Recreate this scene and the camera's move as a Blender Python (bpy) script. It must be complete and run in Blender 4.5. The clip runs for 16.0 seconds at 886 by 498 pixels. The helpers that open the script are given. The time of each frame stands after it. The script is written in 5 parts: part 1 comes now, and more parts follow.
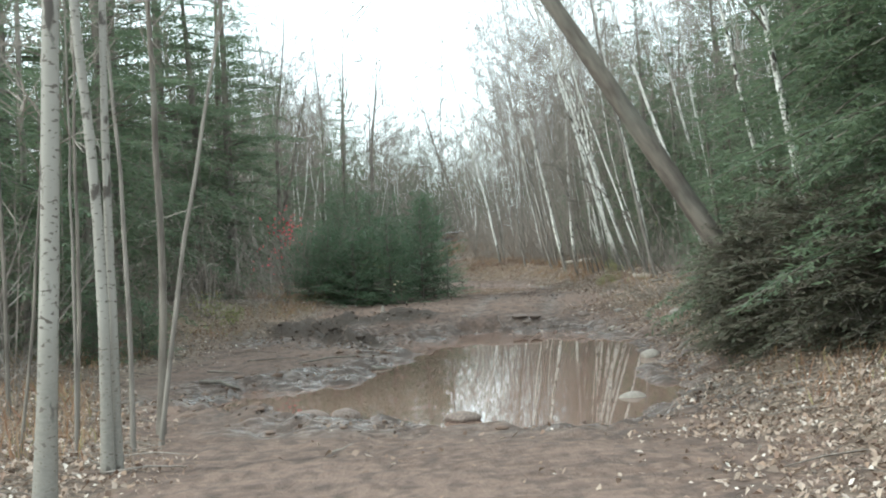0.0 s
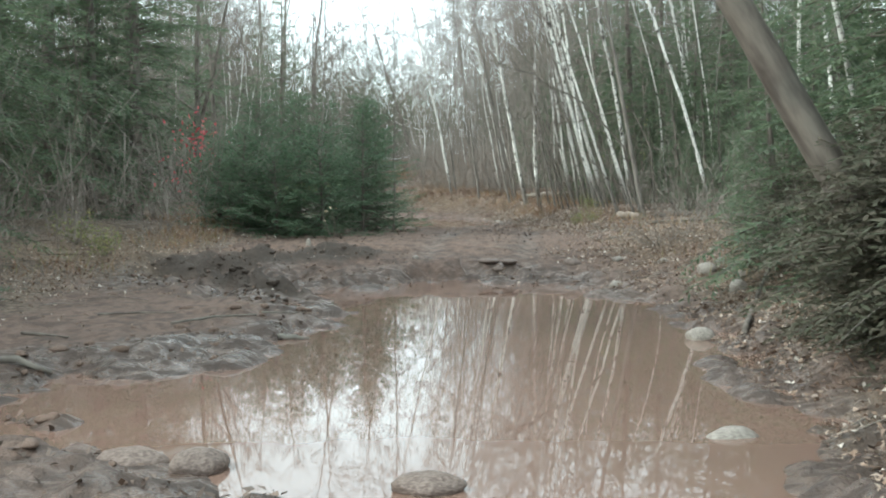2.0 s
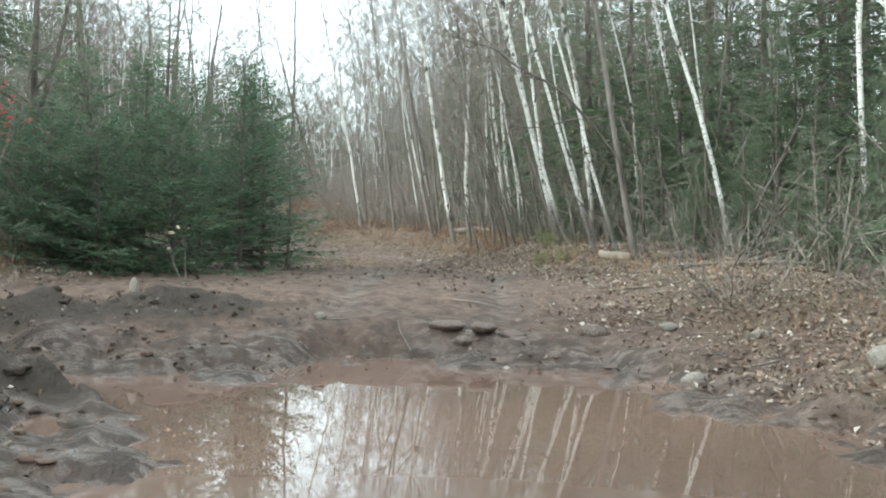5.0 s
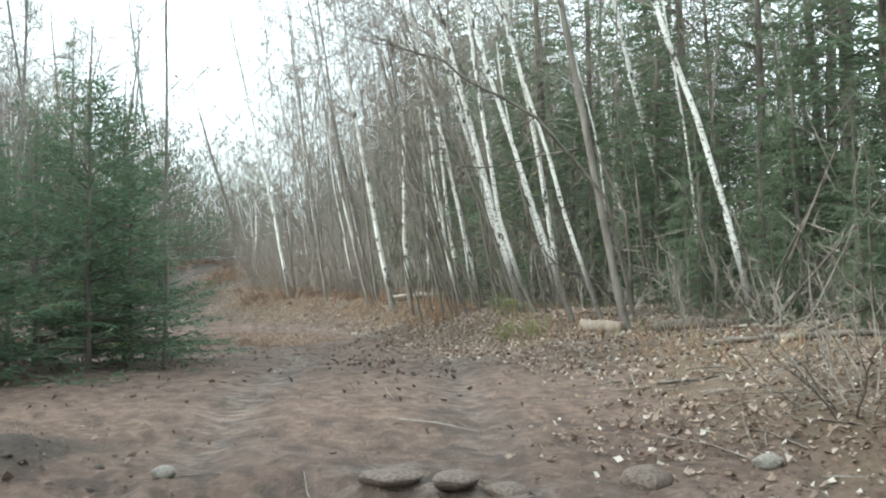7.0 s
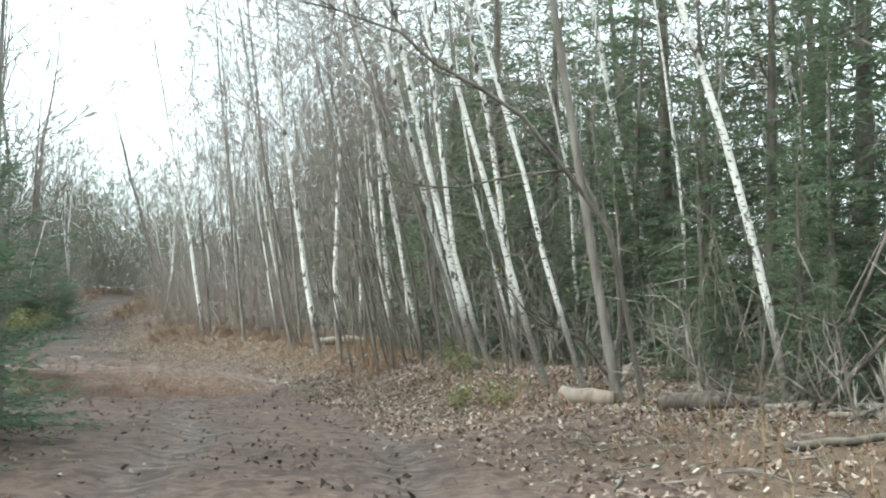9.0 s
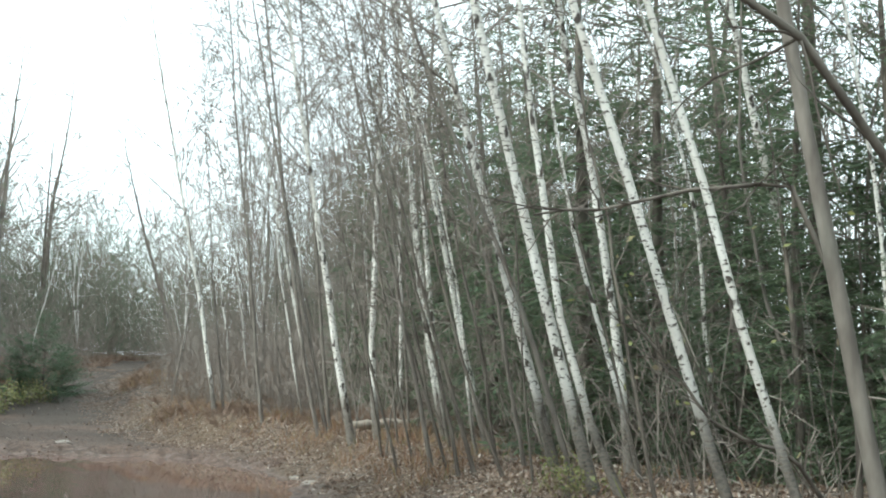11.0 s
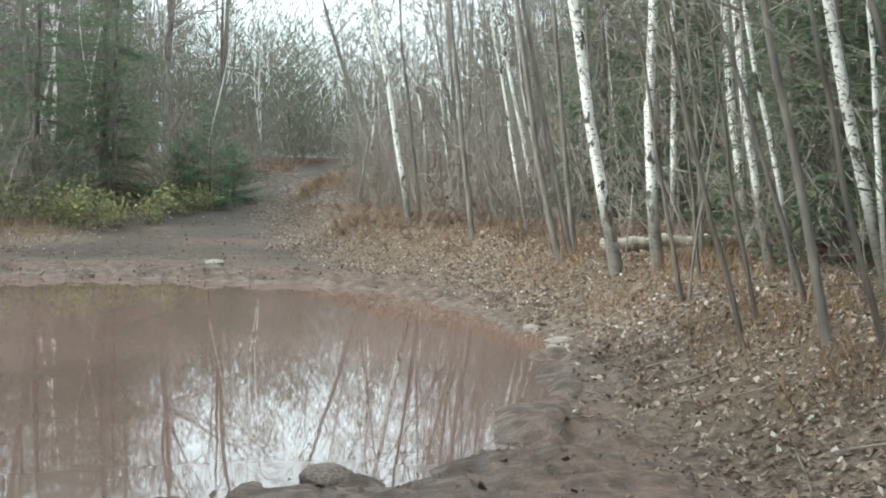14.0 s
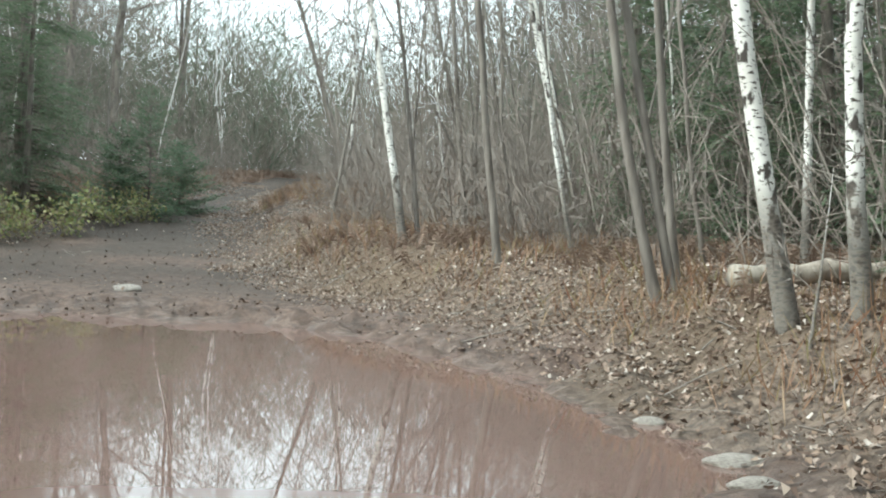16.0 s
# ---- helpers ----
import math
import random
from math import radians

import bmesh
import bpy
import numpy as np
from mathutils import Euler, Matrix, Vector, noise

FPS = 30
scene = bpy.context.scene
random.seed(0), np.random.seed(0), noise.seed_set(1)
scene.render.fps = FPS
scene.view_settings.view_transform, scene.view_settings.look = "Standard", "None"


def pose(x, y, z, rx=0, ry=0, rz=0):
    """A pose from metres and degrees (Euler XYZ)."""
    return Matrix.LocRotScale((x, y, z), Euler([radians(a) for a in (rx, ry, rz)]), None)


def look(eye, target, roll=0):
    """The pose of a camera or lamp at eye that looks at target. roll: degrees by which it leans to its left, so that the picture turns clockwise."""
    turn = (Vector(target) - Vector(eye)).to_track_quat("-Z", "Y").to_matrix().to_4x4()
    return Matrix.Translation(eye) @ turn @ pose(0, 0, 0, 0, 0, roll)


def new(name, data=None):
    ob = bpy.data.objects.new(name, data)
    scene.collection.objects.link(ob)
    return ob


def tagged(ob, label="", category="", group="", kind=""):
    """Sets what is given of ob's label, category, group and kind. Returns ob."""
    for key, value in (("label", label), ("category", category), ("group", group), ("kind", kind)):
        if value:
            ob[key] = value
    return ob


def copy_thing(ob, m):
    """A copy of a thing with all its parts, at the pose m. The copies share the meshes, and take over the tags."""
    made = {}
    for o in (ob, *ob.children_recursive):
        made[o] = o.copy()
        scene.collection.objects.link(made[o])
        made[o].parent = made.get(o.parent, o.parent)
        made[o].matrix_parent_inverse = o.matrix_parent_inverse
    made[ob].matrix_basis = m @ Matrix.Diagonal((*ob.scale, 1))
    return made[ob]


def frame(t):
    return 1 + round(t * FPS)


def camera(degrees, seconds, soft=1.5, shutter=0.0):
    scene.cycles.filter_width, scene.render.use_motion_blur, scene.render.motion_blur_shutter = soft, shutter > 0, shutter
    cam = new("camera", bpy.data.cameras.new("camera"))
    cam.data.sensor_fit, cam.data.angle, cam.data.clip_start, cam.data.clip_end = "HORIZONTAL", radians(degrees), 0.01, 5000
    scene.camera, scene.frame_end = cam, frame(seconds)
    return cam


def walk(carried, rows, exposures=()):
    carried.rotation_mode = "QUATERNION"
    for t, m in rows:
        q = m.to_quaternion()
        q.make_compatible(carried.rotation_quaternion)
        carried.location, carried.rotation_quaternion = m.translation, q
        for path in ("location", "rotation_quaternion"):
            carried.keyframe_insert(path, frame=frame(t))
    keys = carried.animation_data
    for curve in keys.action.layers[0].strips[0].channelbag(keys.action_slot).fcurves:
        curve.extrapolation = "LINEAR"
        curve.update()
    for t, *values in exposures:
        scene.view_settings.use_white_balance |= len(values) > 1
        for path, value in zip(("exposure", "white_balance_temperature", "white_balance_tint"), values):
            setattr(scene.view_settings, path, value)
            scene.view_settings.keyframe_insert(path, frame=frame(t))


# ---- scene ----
cam = camera(42.7, 16.0, 2.0)
PATH = [
    (0, (0.043, 0.457, 1.67), (0.053, 2.457, 1.673), -3.0),
    (0.5, (0.02, 2.028, 1.665), (0.098, 4.026, 1.69), -2.8),
    (1, (0.036, 3.497, 1.641), (0.162, 5.493, 1.643), -2.0),
    (1.5, (-0.016, 4.824, 1.586), (0.118, 6.818, 1.524), 0.3),
    (2, (-0.019, 6.091, 1.521), (0.091, 8.084, 1.398), -0.2),
    (2.5, (-0.05, 7.404, 1.417), (0.08, 9.394, 1.275), 0.8),
    (3, (-0.029, 8.687, 1.334), (0.11, 10.678, 1.204), 0.4),
    (3.5, (-0.018, 9.934, 1.282), (0.134, 11.927, 1.205), 0.4),
    (4, (0.045, 11.14, 1.197), (0.231, 13.131, 1.133), -0.8),
    (4.5, (0.084, 12.342, 1.193), (0.31, 14.329, 1.158), 0.6),
    (4.7, (0.112, 12.826, 1.178), (0.379, 14.807, 1.129), 1.7),
    (6.8, (0.745, 17.361, 1.228), (1.132, 19.323, 1.247), -1.2),
    (7, (0.788, 17.741, 1.231), (1.177, 19.702, 1.294), -0.5),
    (7.5, (0.944, 18.79, 1.222), (1.376, 20.742, 1.258), 1.7),
    (8, (1.059, 19.596, 1.244), (1.519, 21.542, 1.314), 0.9),
    (8.5, (1.147, 20.32, 1.301), (1.649, 22.253, 1.399), 2.4),
    (9, (1.29, 21.094, 1.351), (1.799, 23.024, 1.485), 1.6),
    (9.2, (1.343, 21.411, 1.347), (1.849, 23.341, 1.489), 1.1),
    (11.3, (1.947, 26.837, 1.701), (2.402, 28.769, 1.947), 1.6),
    (11.4, (1.9, 27.043, 1.682), (2.365, 28.975, 1.904), 1.4),
    (11.5, (1.961, 27.152, 1.684), (2.418, 29.087, 1.898), 1.8),
    (11.7, (2.068, 27.779, 1.733), (2.52, 29.723, 1.867), 1.9),
    (12, (2.148, 28.471, 1.741), (2.594, 30.42, 1.795), 2.1),
    (12.5, (2.307, 29.838, 1.734), (2.711, 31.797, 1.692), 2.1),
    (13, (2.39, 31.159, 1.682), (2.717, 33.131, 1.614), 1.5),
    (13.4, (2.523, 32.215, 1.762), (2.721, 34.2, 1.625), -0.6),
    (13.5, (2.383, 32.514, 1.605), (2.573, 34.501, 1.484), 1.5),
    (14, (2.355, 33.941, 1.545), (2.483, 35.934, 1.441), 1.4),
    (14.5, (2.263, 35.348, 1.426), (2.361, 37.344, 1.335), 2.5),
    (15, (2.189, 36.8, 1.332), (2.295, 38.795, 1.232), 4.3),
    (15.5, (2.195, 38.297, 1.27), (2.341, 40.29, 1.183), 4.1),
    (16, (2.231, 39.777, 1.217), (2.41, 41.768, 1.164), 2.7),
]
walk(cam, [(t, look(eye, target, roll)) for t, eye, target, roll in PATH], [(0.0, 0.57, 5870, -5), (4.0, 0.70, 5870, -5), (9.0, 0.80, 5870, -5), (11.4, 0.52, 5920, -5), (13.0, 0.78, 5870, -5), (16.0, 0.79, 5870, -5)])

# ---- world, sun ----
world = bpy.data.worlds.new("hazy_sky")
world.use_nodes = True
scene.world = world
wn = world.node_tree.nodes
sky = wn.new("ShaderNodeTexSky")
sky.sky_type = 'NISHITA'
sky.sun_disc = False
SUN_EL, SUN_AZ = radians(38), radians(-105)
sky.sun_elevation, sky.sun_rotation = SUN_EL, SUN_AZ
sky.dust_density, sky.air_density, sky.ozone_density = 2.5, 1.0, 1.0
veil = wn.new("ShaderNodeMix")  # thin white cloud over the whole sky
veil.data_type = 'RGBA'
veil.inputs[0].default_value = 0.72
veil.inputs[7].default_value = (12.5, 12.7, 12.8, 1)
world.node_tree.links.new(sky.outputs[0], veil.inputs[6])
world.node_tree.links.new(veil.outputs[2], wn["Background"].inputs[0])
wn["Background"].inputs[1].default_value = 0.177
sun_data = bpy.data.lights.new("sun", 'SUN')
sun_data.energy, sun_data.angle, sun_data.color = 2.4, radians(6), (1.0, 0.95, 0.88)
sun = new("sun", sun_data)
# direction towards the sun: azimuth from +y, clockwise
sd_ = Vector((math.sin(SUN_AZ) * math.cos(SUN_EL), math.cos(SUN_AZ) * math.cos(SUN_EL), math.sin(SUN_EL)))
sun.matrix_world = look(tuple(sd_ * 50), (0, 0, 0))


# ---- materials ----
def mat(name, base, rough=0.8, spec=0.3):
    m = bpy.data.materials.new(name)
    m.use_nodes = True
    nt = m.node_tree
    b = nt.nodes["Principled BSDF"]
    b.inputs["Base Color"].default_value = (*base, 1)
    b.inputs["Roughness"].default_value = rough
    b.inputs["Specular IOR Level"].default_value = spec
    return m, nt, b


def tex(nt, kind, scale, detail=4.0, coords="Object", stretch=None, **more):
    n = nt.nodes.new(kind)
    n.inputs["Scale"].default_value = scale
    if "Detail" in n.inputs:
        n.inputs["Detail"].default_value = detail
    c = nt.nodes.new("ShaderNodeTexCoord")
    out = c.outputs[coords]
    if stretch:
        mp = nt.nodes.new("ShaderNodeMapping")
        mp.inputs["Scale"].default_value = stretch
        nt.links.new(out, mp.inputs[0])
        out = mp.outputs[0]
    nt.links.new(out, n.inputs["Vector"])
    return n


def ramp(nt, src, stops, mode='LINEAR'):
    r = nt.nodes.new("ShaderNodeValToRGB")
    r.color_ramp.interpolation = mode
    els = r.color_ramp.elements
    while len(els) < len(stops):
        els.new(0.5)
    for e, (p, c) in zip(els, stops):
        e.position = p
        e.color = (*c, 1) if len(c) == 3 else c
    nt.links.new(src, r.inputs[0])
    return r.outputs[0]


def mix(nt, fac, a, b, mode='MIX'):
    n = nt.nodes.new("ShaderNodeMix")
    n.data_type, n.blend_type = 'RGBA', mode
    for sock, v in ((n.inputs[0], fac), (n.inputs[6], a), (n.inputs[7], b)):
        if isinstance(v, (int, float)):
            sock.default_value = v
        elif isinstance(v, tuple):
            sock.default_value = (*v, 1)
        else:
            nt.links.new(v, sock)
    return n.outputs[2]


def bump(nt, b, h, strength=0.4, dist=0.02):
    n = nt.nodes.new("ShaderNodeBump")
    n.inputs["Strength"].default_value, n.inputs["Distance"].default_value = strength, dist
    nt.links.new(h, n.inputs["Height"])
    nt.links.new(n.outputs[0], b.inputs["Normal"])


def attr(nt, name):
    n = nt.nodes.new("ShaderNodeAttribute")
    n.attribute_name = name
    return n.outputs["Fac"]


def math_node(nt, op, a, b=0.0):
    n = nt.nodes.new("ShaderNodeMath")
    n.operation = op
    for i, v in enumerate((a, b)):
        if isinstance(v, (int, float)):
            n.inputs[i].default_value = v
        else:
            nt.links.new(v, n.inputs[i])
    return n.outputs[0]


BLACK, WHITE = (0, 0, 0), (1, 1, 1)


def ground_material():
    m, nt, b = mat("forest_ground", (0.1, 0.07, 0.05))
    big = tex(nt, "ShaderNodeTexNoise", 0.9, 5).outputs["Fac"]
    fine = tex(nt, "ShaderNodeTexNoise", 14, 8).outputs["Fac"]
    mud = mix(nt, ramp(nt, big, [(0.35, BLACK), (0.65, WHITE)]), (0.080, 0.051, 0.039), (0.134, 0.089, 0.070))
    mud = mix(nt, ramp(nt, fine, [(0.4, BLACK), (0.7, WHITE)]), mud, (0.168, 0.116, 0.090))
    spot = tex(nt, "ShaderNodeTexNoise", 6.5, 7, stretch=(1.2, 0.7, 1)).outputs["Fac"]
    mud = mix(nt, ramp(nt, spot, [(0.46, BLACK), (0.66, (0.85, 0.85, 0.85))]), mud, (0.055, 0.038, 0.031))
    cells = tex(nt, "ShaderNodeTexVoronoi", 22)
    shade = ramp(nt, cells.outputs["Color"], [(0.25, (0.03, 0.021, 0.016)), (0.42, (0.085, 0.056, 0.039)), (0.58, (0.115, 0.08, 0.058)), (0.75, (0.19, 0.142, 0.108))])
    litter = mix(nt, ramp(nt, fine, [(0.35, BLACK), (0.6, WHITE)]), (0.05, 0.036, 0.027), shade)
    grass = mix(nt, fine, (0.07, 0.048, 0.032), (0.14, 0.098, 0.062))
    col = mix(nt, attr(nt, "mud"), litter, mud)
    col = mix(nt, attr(nt, "grass"), col, grass)
    col = mix(nt, attr(nt, "soil"), col, mix(nt, fine, (0.03, 0.023, 0.019), (0.085, 0.065, 0.052)))
    wet = attr(nt, "wet")
    col = mix(nt, math_node(nt, 'MULTIPLY', wet, 0.4), col, (0.09, 0.066, 0.052))
    film = tex(nt, "ShaderNodeTexNoise", 7.0, 8, stretch=(0.8, 1.3, 1)).outputs["Fac"]
    film = ramp(nt, film, [(0.44, BLACK), (0.56, WHITE)])
    col = mix(nt, math_node(nt, 'MULTIPLY', math_node(nt, 'SUBTRACT', 1.0, film), math_node(nt, 'MULTIPLY', wet, 0.7)), col, (0.035, 0.024, 0.019))
    nt.links.new(col, b.inputs["Base Color"])
    rr = nt.nodes.new("ShaderNodeMapRange")
    rr.inputs["To Min"].default_value, rr.inputs["To Max"].default_value = 0.9, 0.2
    nt.links.new(math_node(nt, 'MULTIPLY', wet, mix(nt, film, (0.25, 0.25, 0.25), WHITE)), rr.inputs["Value"])
    nt.links.new(rr.outputs[0], b.inputs["Roughness"])
    pit = tex(nt, "ShaderNodeTexNoise", 38, 5).outputs["Fac"]
    bump(nt, b, mix(nt, 0.35, mix(nt, 0.5, fine, spot), pit), 1.0, 0.06)
    return m


def water_material(name, a, c):
    m, nt, b = mat(name, a, 0.015, 0.5)
    b.inputs["IOR"].default_value = 1.33
    n = tex(nt, "ShaderNodeTexNoise", 0.35, 3).outputs["Fac"]
    nt.links.new(mix(nt, n, a, c), b.inputs["Base Color"])
    w = tex(nt, "ShaderNodeTexNoise", 3.5, 2, stretch=(1.0, 0.5, 1.0)).outputs["Fac"]
    bump(nt, b, w, 0.035, 0.02)
    return m


def birch_material(name="birch_bark", light=(0.86, 0.85, 0.81), shade=(0.42, 0.38, 0.33), cut=0.575, dirt=0.9):
    m, nt, b = mat(name, light, 0.65)
    lent = tex(nt, "ShaderNodeTexNoise", 7.5, 4, stretch=(2.8, 2.8, 6.0)).outputs["Fac"]
    scar = tex(nt, "ShaderNodeTexNoise", 4.2, 5, stretch=(2.2, 2.2, 1.1)).outputs["Fac"]
    patch = tex(nt, "ShaderNodeTexNoise", 1.3, 5).outputs["Fac"]
    white = mix(nt, patch, light, shade)
    col = mix(nt, ramp(nt, lent, [(cut - 0.015, BLACK), (cut + 0.05, WHITE)]), white, (0.075, 0.06, 0.05))
    col = mix(nt, ramp(nt, scar, [(cut - 0.01, BLACK), (cut + 0.05, WHITE)]), col, (0.055, 0.045, 0.038))
    geo = nt.nodes.new("ShaderNodeTexCoord")
    sep = nt.nodes.new("ShaderNodeSeparateXYZ")
    nt.links.new(geo.outputs["Object"], sep.inputs[0])
    foot = nt.nodes.new("ShaderNodeMapRange")
    foot.inputs["From Min"].default_value, foot.inputs["From Max"].default_value = 0.05, 0.75
    foot.inputs["To Min"].default_value, foot.inputs["To Max"].default_value = dirt, 0.0
    nt.links.new(math_node(nt, 'ADD', sep.outputs[2], math_node(nt, 'MULTIPLY', patch, -0.9)), foot.inputs["Value"])
    col = mix(nt, foot.outputs[0], col, mix(nt, ramp(nt, lent, [(0.4, BLACK), (0.6, WHITE)]), (0.06, 0.05, 0.042), (0.17, 0.145, 0.12)))
    nt.links.new(col, b.inputs["Base Color"])
    bump(nt, b, lent, 0.3, 0.01)
    return m


def bark_material(name, a, c, scale=9.0):
    m, nt, b = mat(name, a, 0.85)
    n = tex(nt, "ShaderNodeTexNoise", scale, 6, stretch=(1, 1, 0.25)).outputs["Fac"]
    pch = tex(nt, "ShaderNodeTexNoise", 1.1, 3).outputs["Fac"]
    col = mix(nt, ramp(nt, n, [(0.35, BLACK), (0.65, WHITE)]), a, c)
    col = mix(nt, ramp(nt, pch, [(0.5, BLACK), (0.75, (0.4, 0.4, 0.4))]), col, (0.24, 0.245, 0.21))
    nt.links.new(col, b.inputs["Base Color"])
    bump(nt, b, n, 0.5, 0.015)
    return m


def leafy_material(name, cols, rough=0.6, through_=0.25):
    """Colours spread over the islands of one mesh."""
    m, nt, b = mat(name, cols[0], rough)
    g = nt.nodes.new("ShaderNodeNewGeometry")
    n = len(cols)
    col = ramp(nt, g.outputs["Random Per Island"], [((i + 0.5) / n, c) for i, c in enumerate(cols)])
    nt.links.new(col, b.inputs["Base Color"])
    if through_:
        tr = nt.nodes.new("ShaderNodeBsdfTranslucent")
        nt.links.new(col, tr.inputs[0])
        ms = nt.nodes.new("ShaderNodeMixShader")
        ms.inputs[0].default_value = through_
        nt.links.new(b.outputs[0], ms.inputs[1])
        nt.links.new(tr.outputs[0], ms.inputs[2])
        nt.links.new(ms.outputs[0], nt.nodes["Material Output"].inputs[0])
    return m


def stone_material(name, a, c):
    m, nt, b = mat(name, a, 0.75)
    n = tex(nt, "ShaderNodeTexNoise", 7, 8).outputs["Fac"]
    nt.links.new(mix(nt, ramp(nt, n, [(0.35, BLACK), (0.7, WHITE)]), a, c), b.inputs["Base Color"])
    bump(nt, b, n, 0.5, 0.02)
    return m


M_GROUND, M_BIRCH = ground_material(), birch_material()
M_WATER = water_material("muddy_water", (0.145, 0.091, 0.070), (0.185, 0.122, 0.096))
M_REDWATER = water_material("red_muddy_water", (0.125, 0.080, 0.066), (0.158, 0.104, 0.088))
M_BARK = bark_material("grey_bark", (0.115, 0.098, 0.085), (0.215, 0.19, 0.165))
M_DARKBARK = bark_material("dark_bark", (0.08, 0.066, 0.056), (0.18, 0.155, 0.13))
M_TWIG = bark_material("twig_bark", (0.145, 0.12, 0.103), (0.255, 0.217, 0.188), 20)
M_FARWOOD = bark_material("far_bark", (0.105, 0.09, 0.078), (0.185, 0.162, 0.142))
# light grey-browns among the greens put distance haze into the thicket's colour
M_THICKET = leafy_material("far_thicket_leaves", [(0.16, 0.14, 0.115), (0.115, 0.14, 0.09), (0.22, 0.19, 0.16), (0.10, 0.13, 0.085), (0.19, 0.16, 0.135)], 0.8, 0.35)
M_NEEDLE = leafy_material("hemlock_needles", [(0.105, 0.145, 0.085), (0.135, 0.175, 0.10), (0.165, 0.2, 0.12), (0.115, 0.148, 0.10)], 0.6, 0.5)
M_SPRUCE = leafy_material("spruce_needles", [(0.098, 0.148, 0.086), (0.12, 0.178, 0.10), (0.145, 0.2, 0.116), (0.10, 0.148, 0.096)], 0.6, 0.5)
M_LEAF = leafy_material("fallen_leaves", [(0.23, 0.16, 0.115), (0.31, 0.235, 0.185), (0.17, 0.115, 0.085), (0.40, 0.325, 0.27), (0.26, 0.178, 0.128), (0.10, 0.07, 0.053), (0.34, 0.27, 0.215), (0.15, 0.10, 0.076), (0.12, 0.08, 0.06), (0.20, 0.13, 0.096), (0.50, 0.44, 0.385)], 0.7, 0.15)
M_GRASS = leafy_material("dead_grass", [(0.28, 0.18, 0.11), (0.23, 0.125, 0.075), (0.34, 0.25, 0.165), (0.22, 0.095, 0.058), (0.22, 0.19, 0.09)], 0.7, 0.25)
M_FERN = leafy_material("dead_fern", [(0.195, 0.13, 0.096), (0.265, 0.188, 0.142), (0.158, 0.106, 0.082), (0.235, 0.178, 0.13), (0.18, 0.125, 0.096)], 0.75, 0.25)
M_DEBRIS = leafy_material("mud_debris", [(0.06, 0.042, 0.033), (0.10, 0.07, 0.053), (0.20, 0.15, 0.12), (0.045, 0.034, 0.028), (0.13, 0.085, 0.06)], 0.7, 0.1)
M_RED = leafy_material("red_leaves", [(0.50, 0.09, 0.10), (0.62, 0.16, 0.17), (0.42, 0.06, 0.08)], 0.6, 0.35)
M_GREEN = leafy_material("yellow_green_leaves", [(0.20, 0.215, 0.08), (0.27, 0.265, 0.11), (0.14, 0.185, 0.08), (0.32, 0.285, 0.14), (0.19, 0.155, 0.10)], 0.6, 0.3)
M_PALE = leafy_material("pale_leaves", [(0.55, 0.47, 0.33), (0.62, 0.56, 0.42), (0.48, 0.38, 0.22)], 0.6, 0.3)
M_STONE = stone_material("field_stone", (0.17, 0.145, 0.125), (0.31, 0.28, 0.245))
M_REDSTONE = stone_material("muddy_stone", (0.10, 0.072, 0.06), (0.21, 0.165, 0.14))
M_MUDCLOD = stone_material("mud_clod", (0.09, 0.06, 0.045), (0.19, 0.13, 0.10))
M_SOIL = stone_material("dark_soil", (0.04, 0.03, 0.024), (0.095, 0.07, 0.055))
M_ROT = bark_material("rotten_wood", (0.04, 0.032, 0.027), (0.15, 0.12, 0.10), 16)
M_LOG = bark_material("tan_log_bark", (0.15, 0.11, 0.085), (0.27, 0.21, 0.17), 14)
M_DEADWOOD = bark_material("dead_wood", (0.24, 0.20, 0.165), (0.42, 0.36, 0.30), 14)

# ---- the lie of the land ----
POOL_A = [(-0.8, 11.3), (0.2, 10.6), (1.1, 10.4), (2.1, 11.0), (2.5, 13), (2.9, 16), (3.15, 18), (3.2, 19.5), (2.9, 21.2), (2.3, 22.2), (1.05, 22.8),
          (0.0, 21.8), (-0.8, 22.0), (-2.2, 22.6), (-3, 22.9), (-2.6, 21.9), (-1.0, 20.4), (-0.6, 18.9), (-0.75, 16.9), (-1.35, 15.3), (-2.3, 14.6), (-2.5, 13.8), (-1.5, 12.6)]
POOL_B = [(0.0, 38.7), (0.8, 39.0), (1.8, 39.7), (2.6, 40.0), (3.3, 41.0), (3.8, 42.4), (4.1, 44.5), (4.1, 46), (3.9, 47.5), (3.4, 49.5), (2.4, 51.3),
          (1.2, 52.1), (-0.5, 52.4), (-3.4, 52.2), (-4.5, 50), (-4.2, 44), (-3, 40.5), (-1.2, 39)]


def edge_distance(poly, x, y):
    """Signed distance to a closed outline, inside negative."""
    d2 = np.full(np.shape(x), 1e9)
    inside = np.zeros(np.shape(x), bool)
    for (ax, ay), (bx, by) in zip(poly, poly[1:] + poly[:1]):
        ex, ey = bx - ax, by - ay
        t = np.clip(((x - ax) * ex + (y - ay) * ey) / (ex * ex + ey * ey), 0, 1)
        d2 = np.minimum(d2, (x - ax - t * ex) ** 2 + (y - ay - t * ey) ** 2)
        cross = (ay > y) != (by > y)
        inside ^= cross & (x < ax + (y - ay) * ex / (ey if ey else 1e-9))
    return np.where(inside, -1, 1) * np.sqrt(d2)


PERM = np.random.RandomState(7).rand(64, 64, 64)


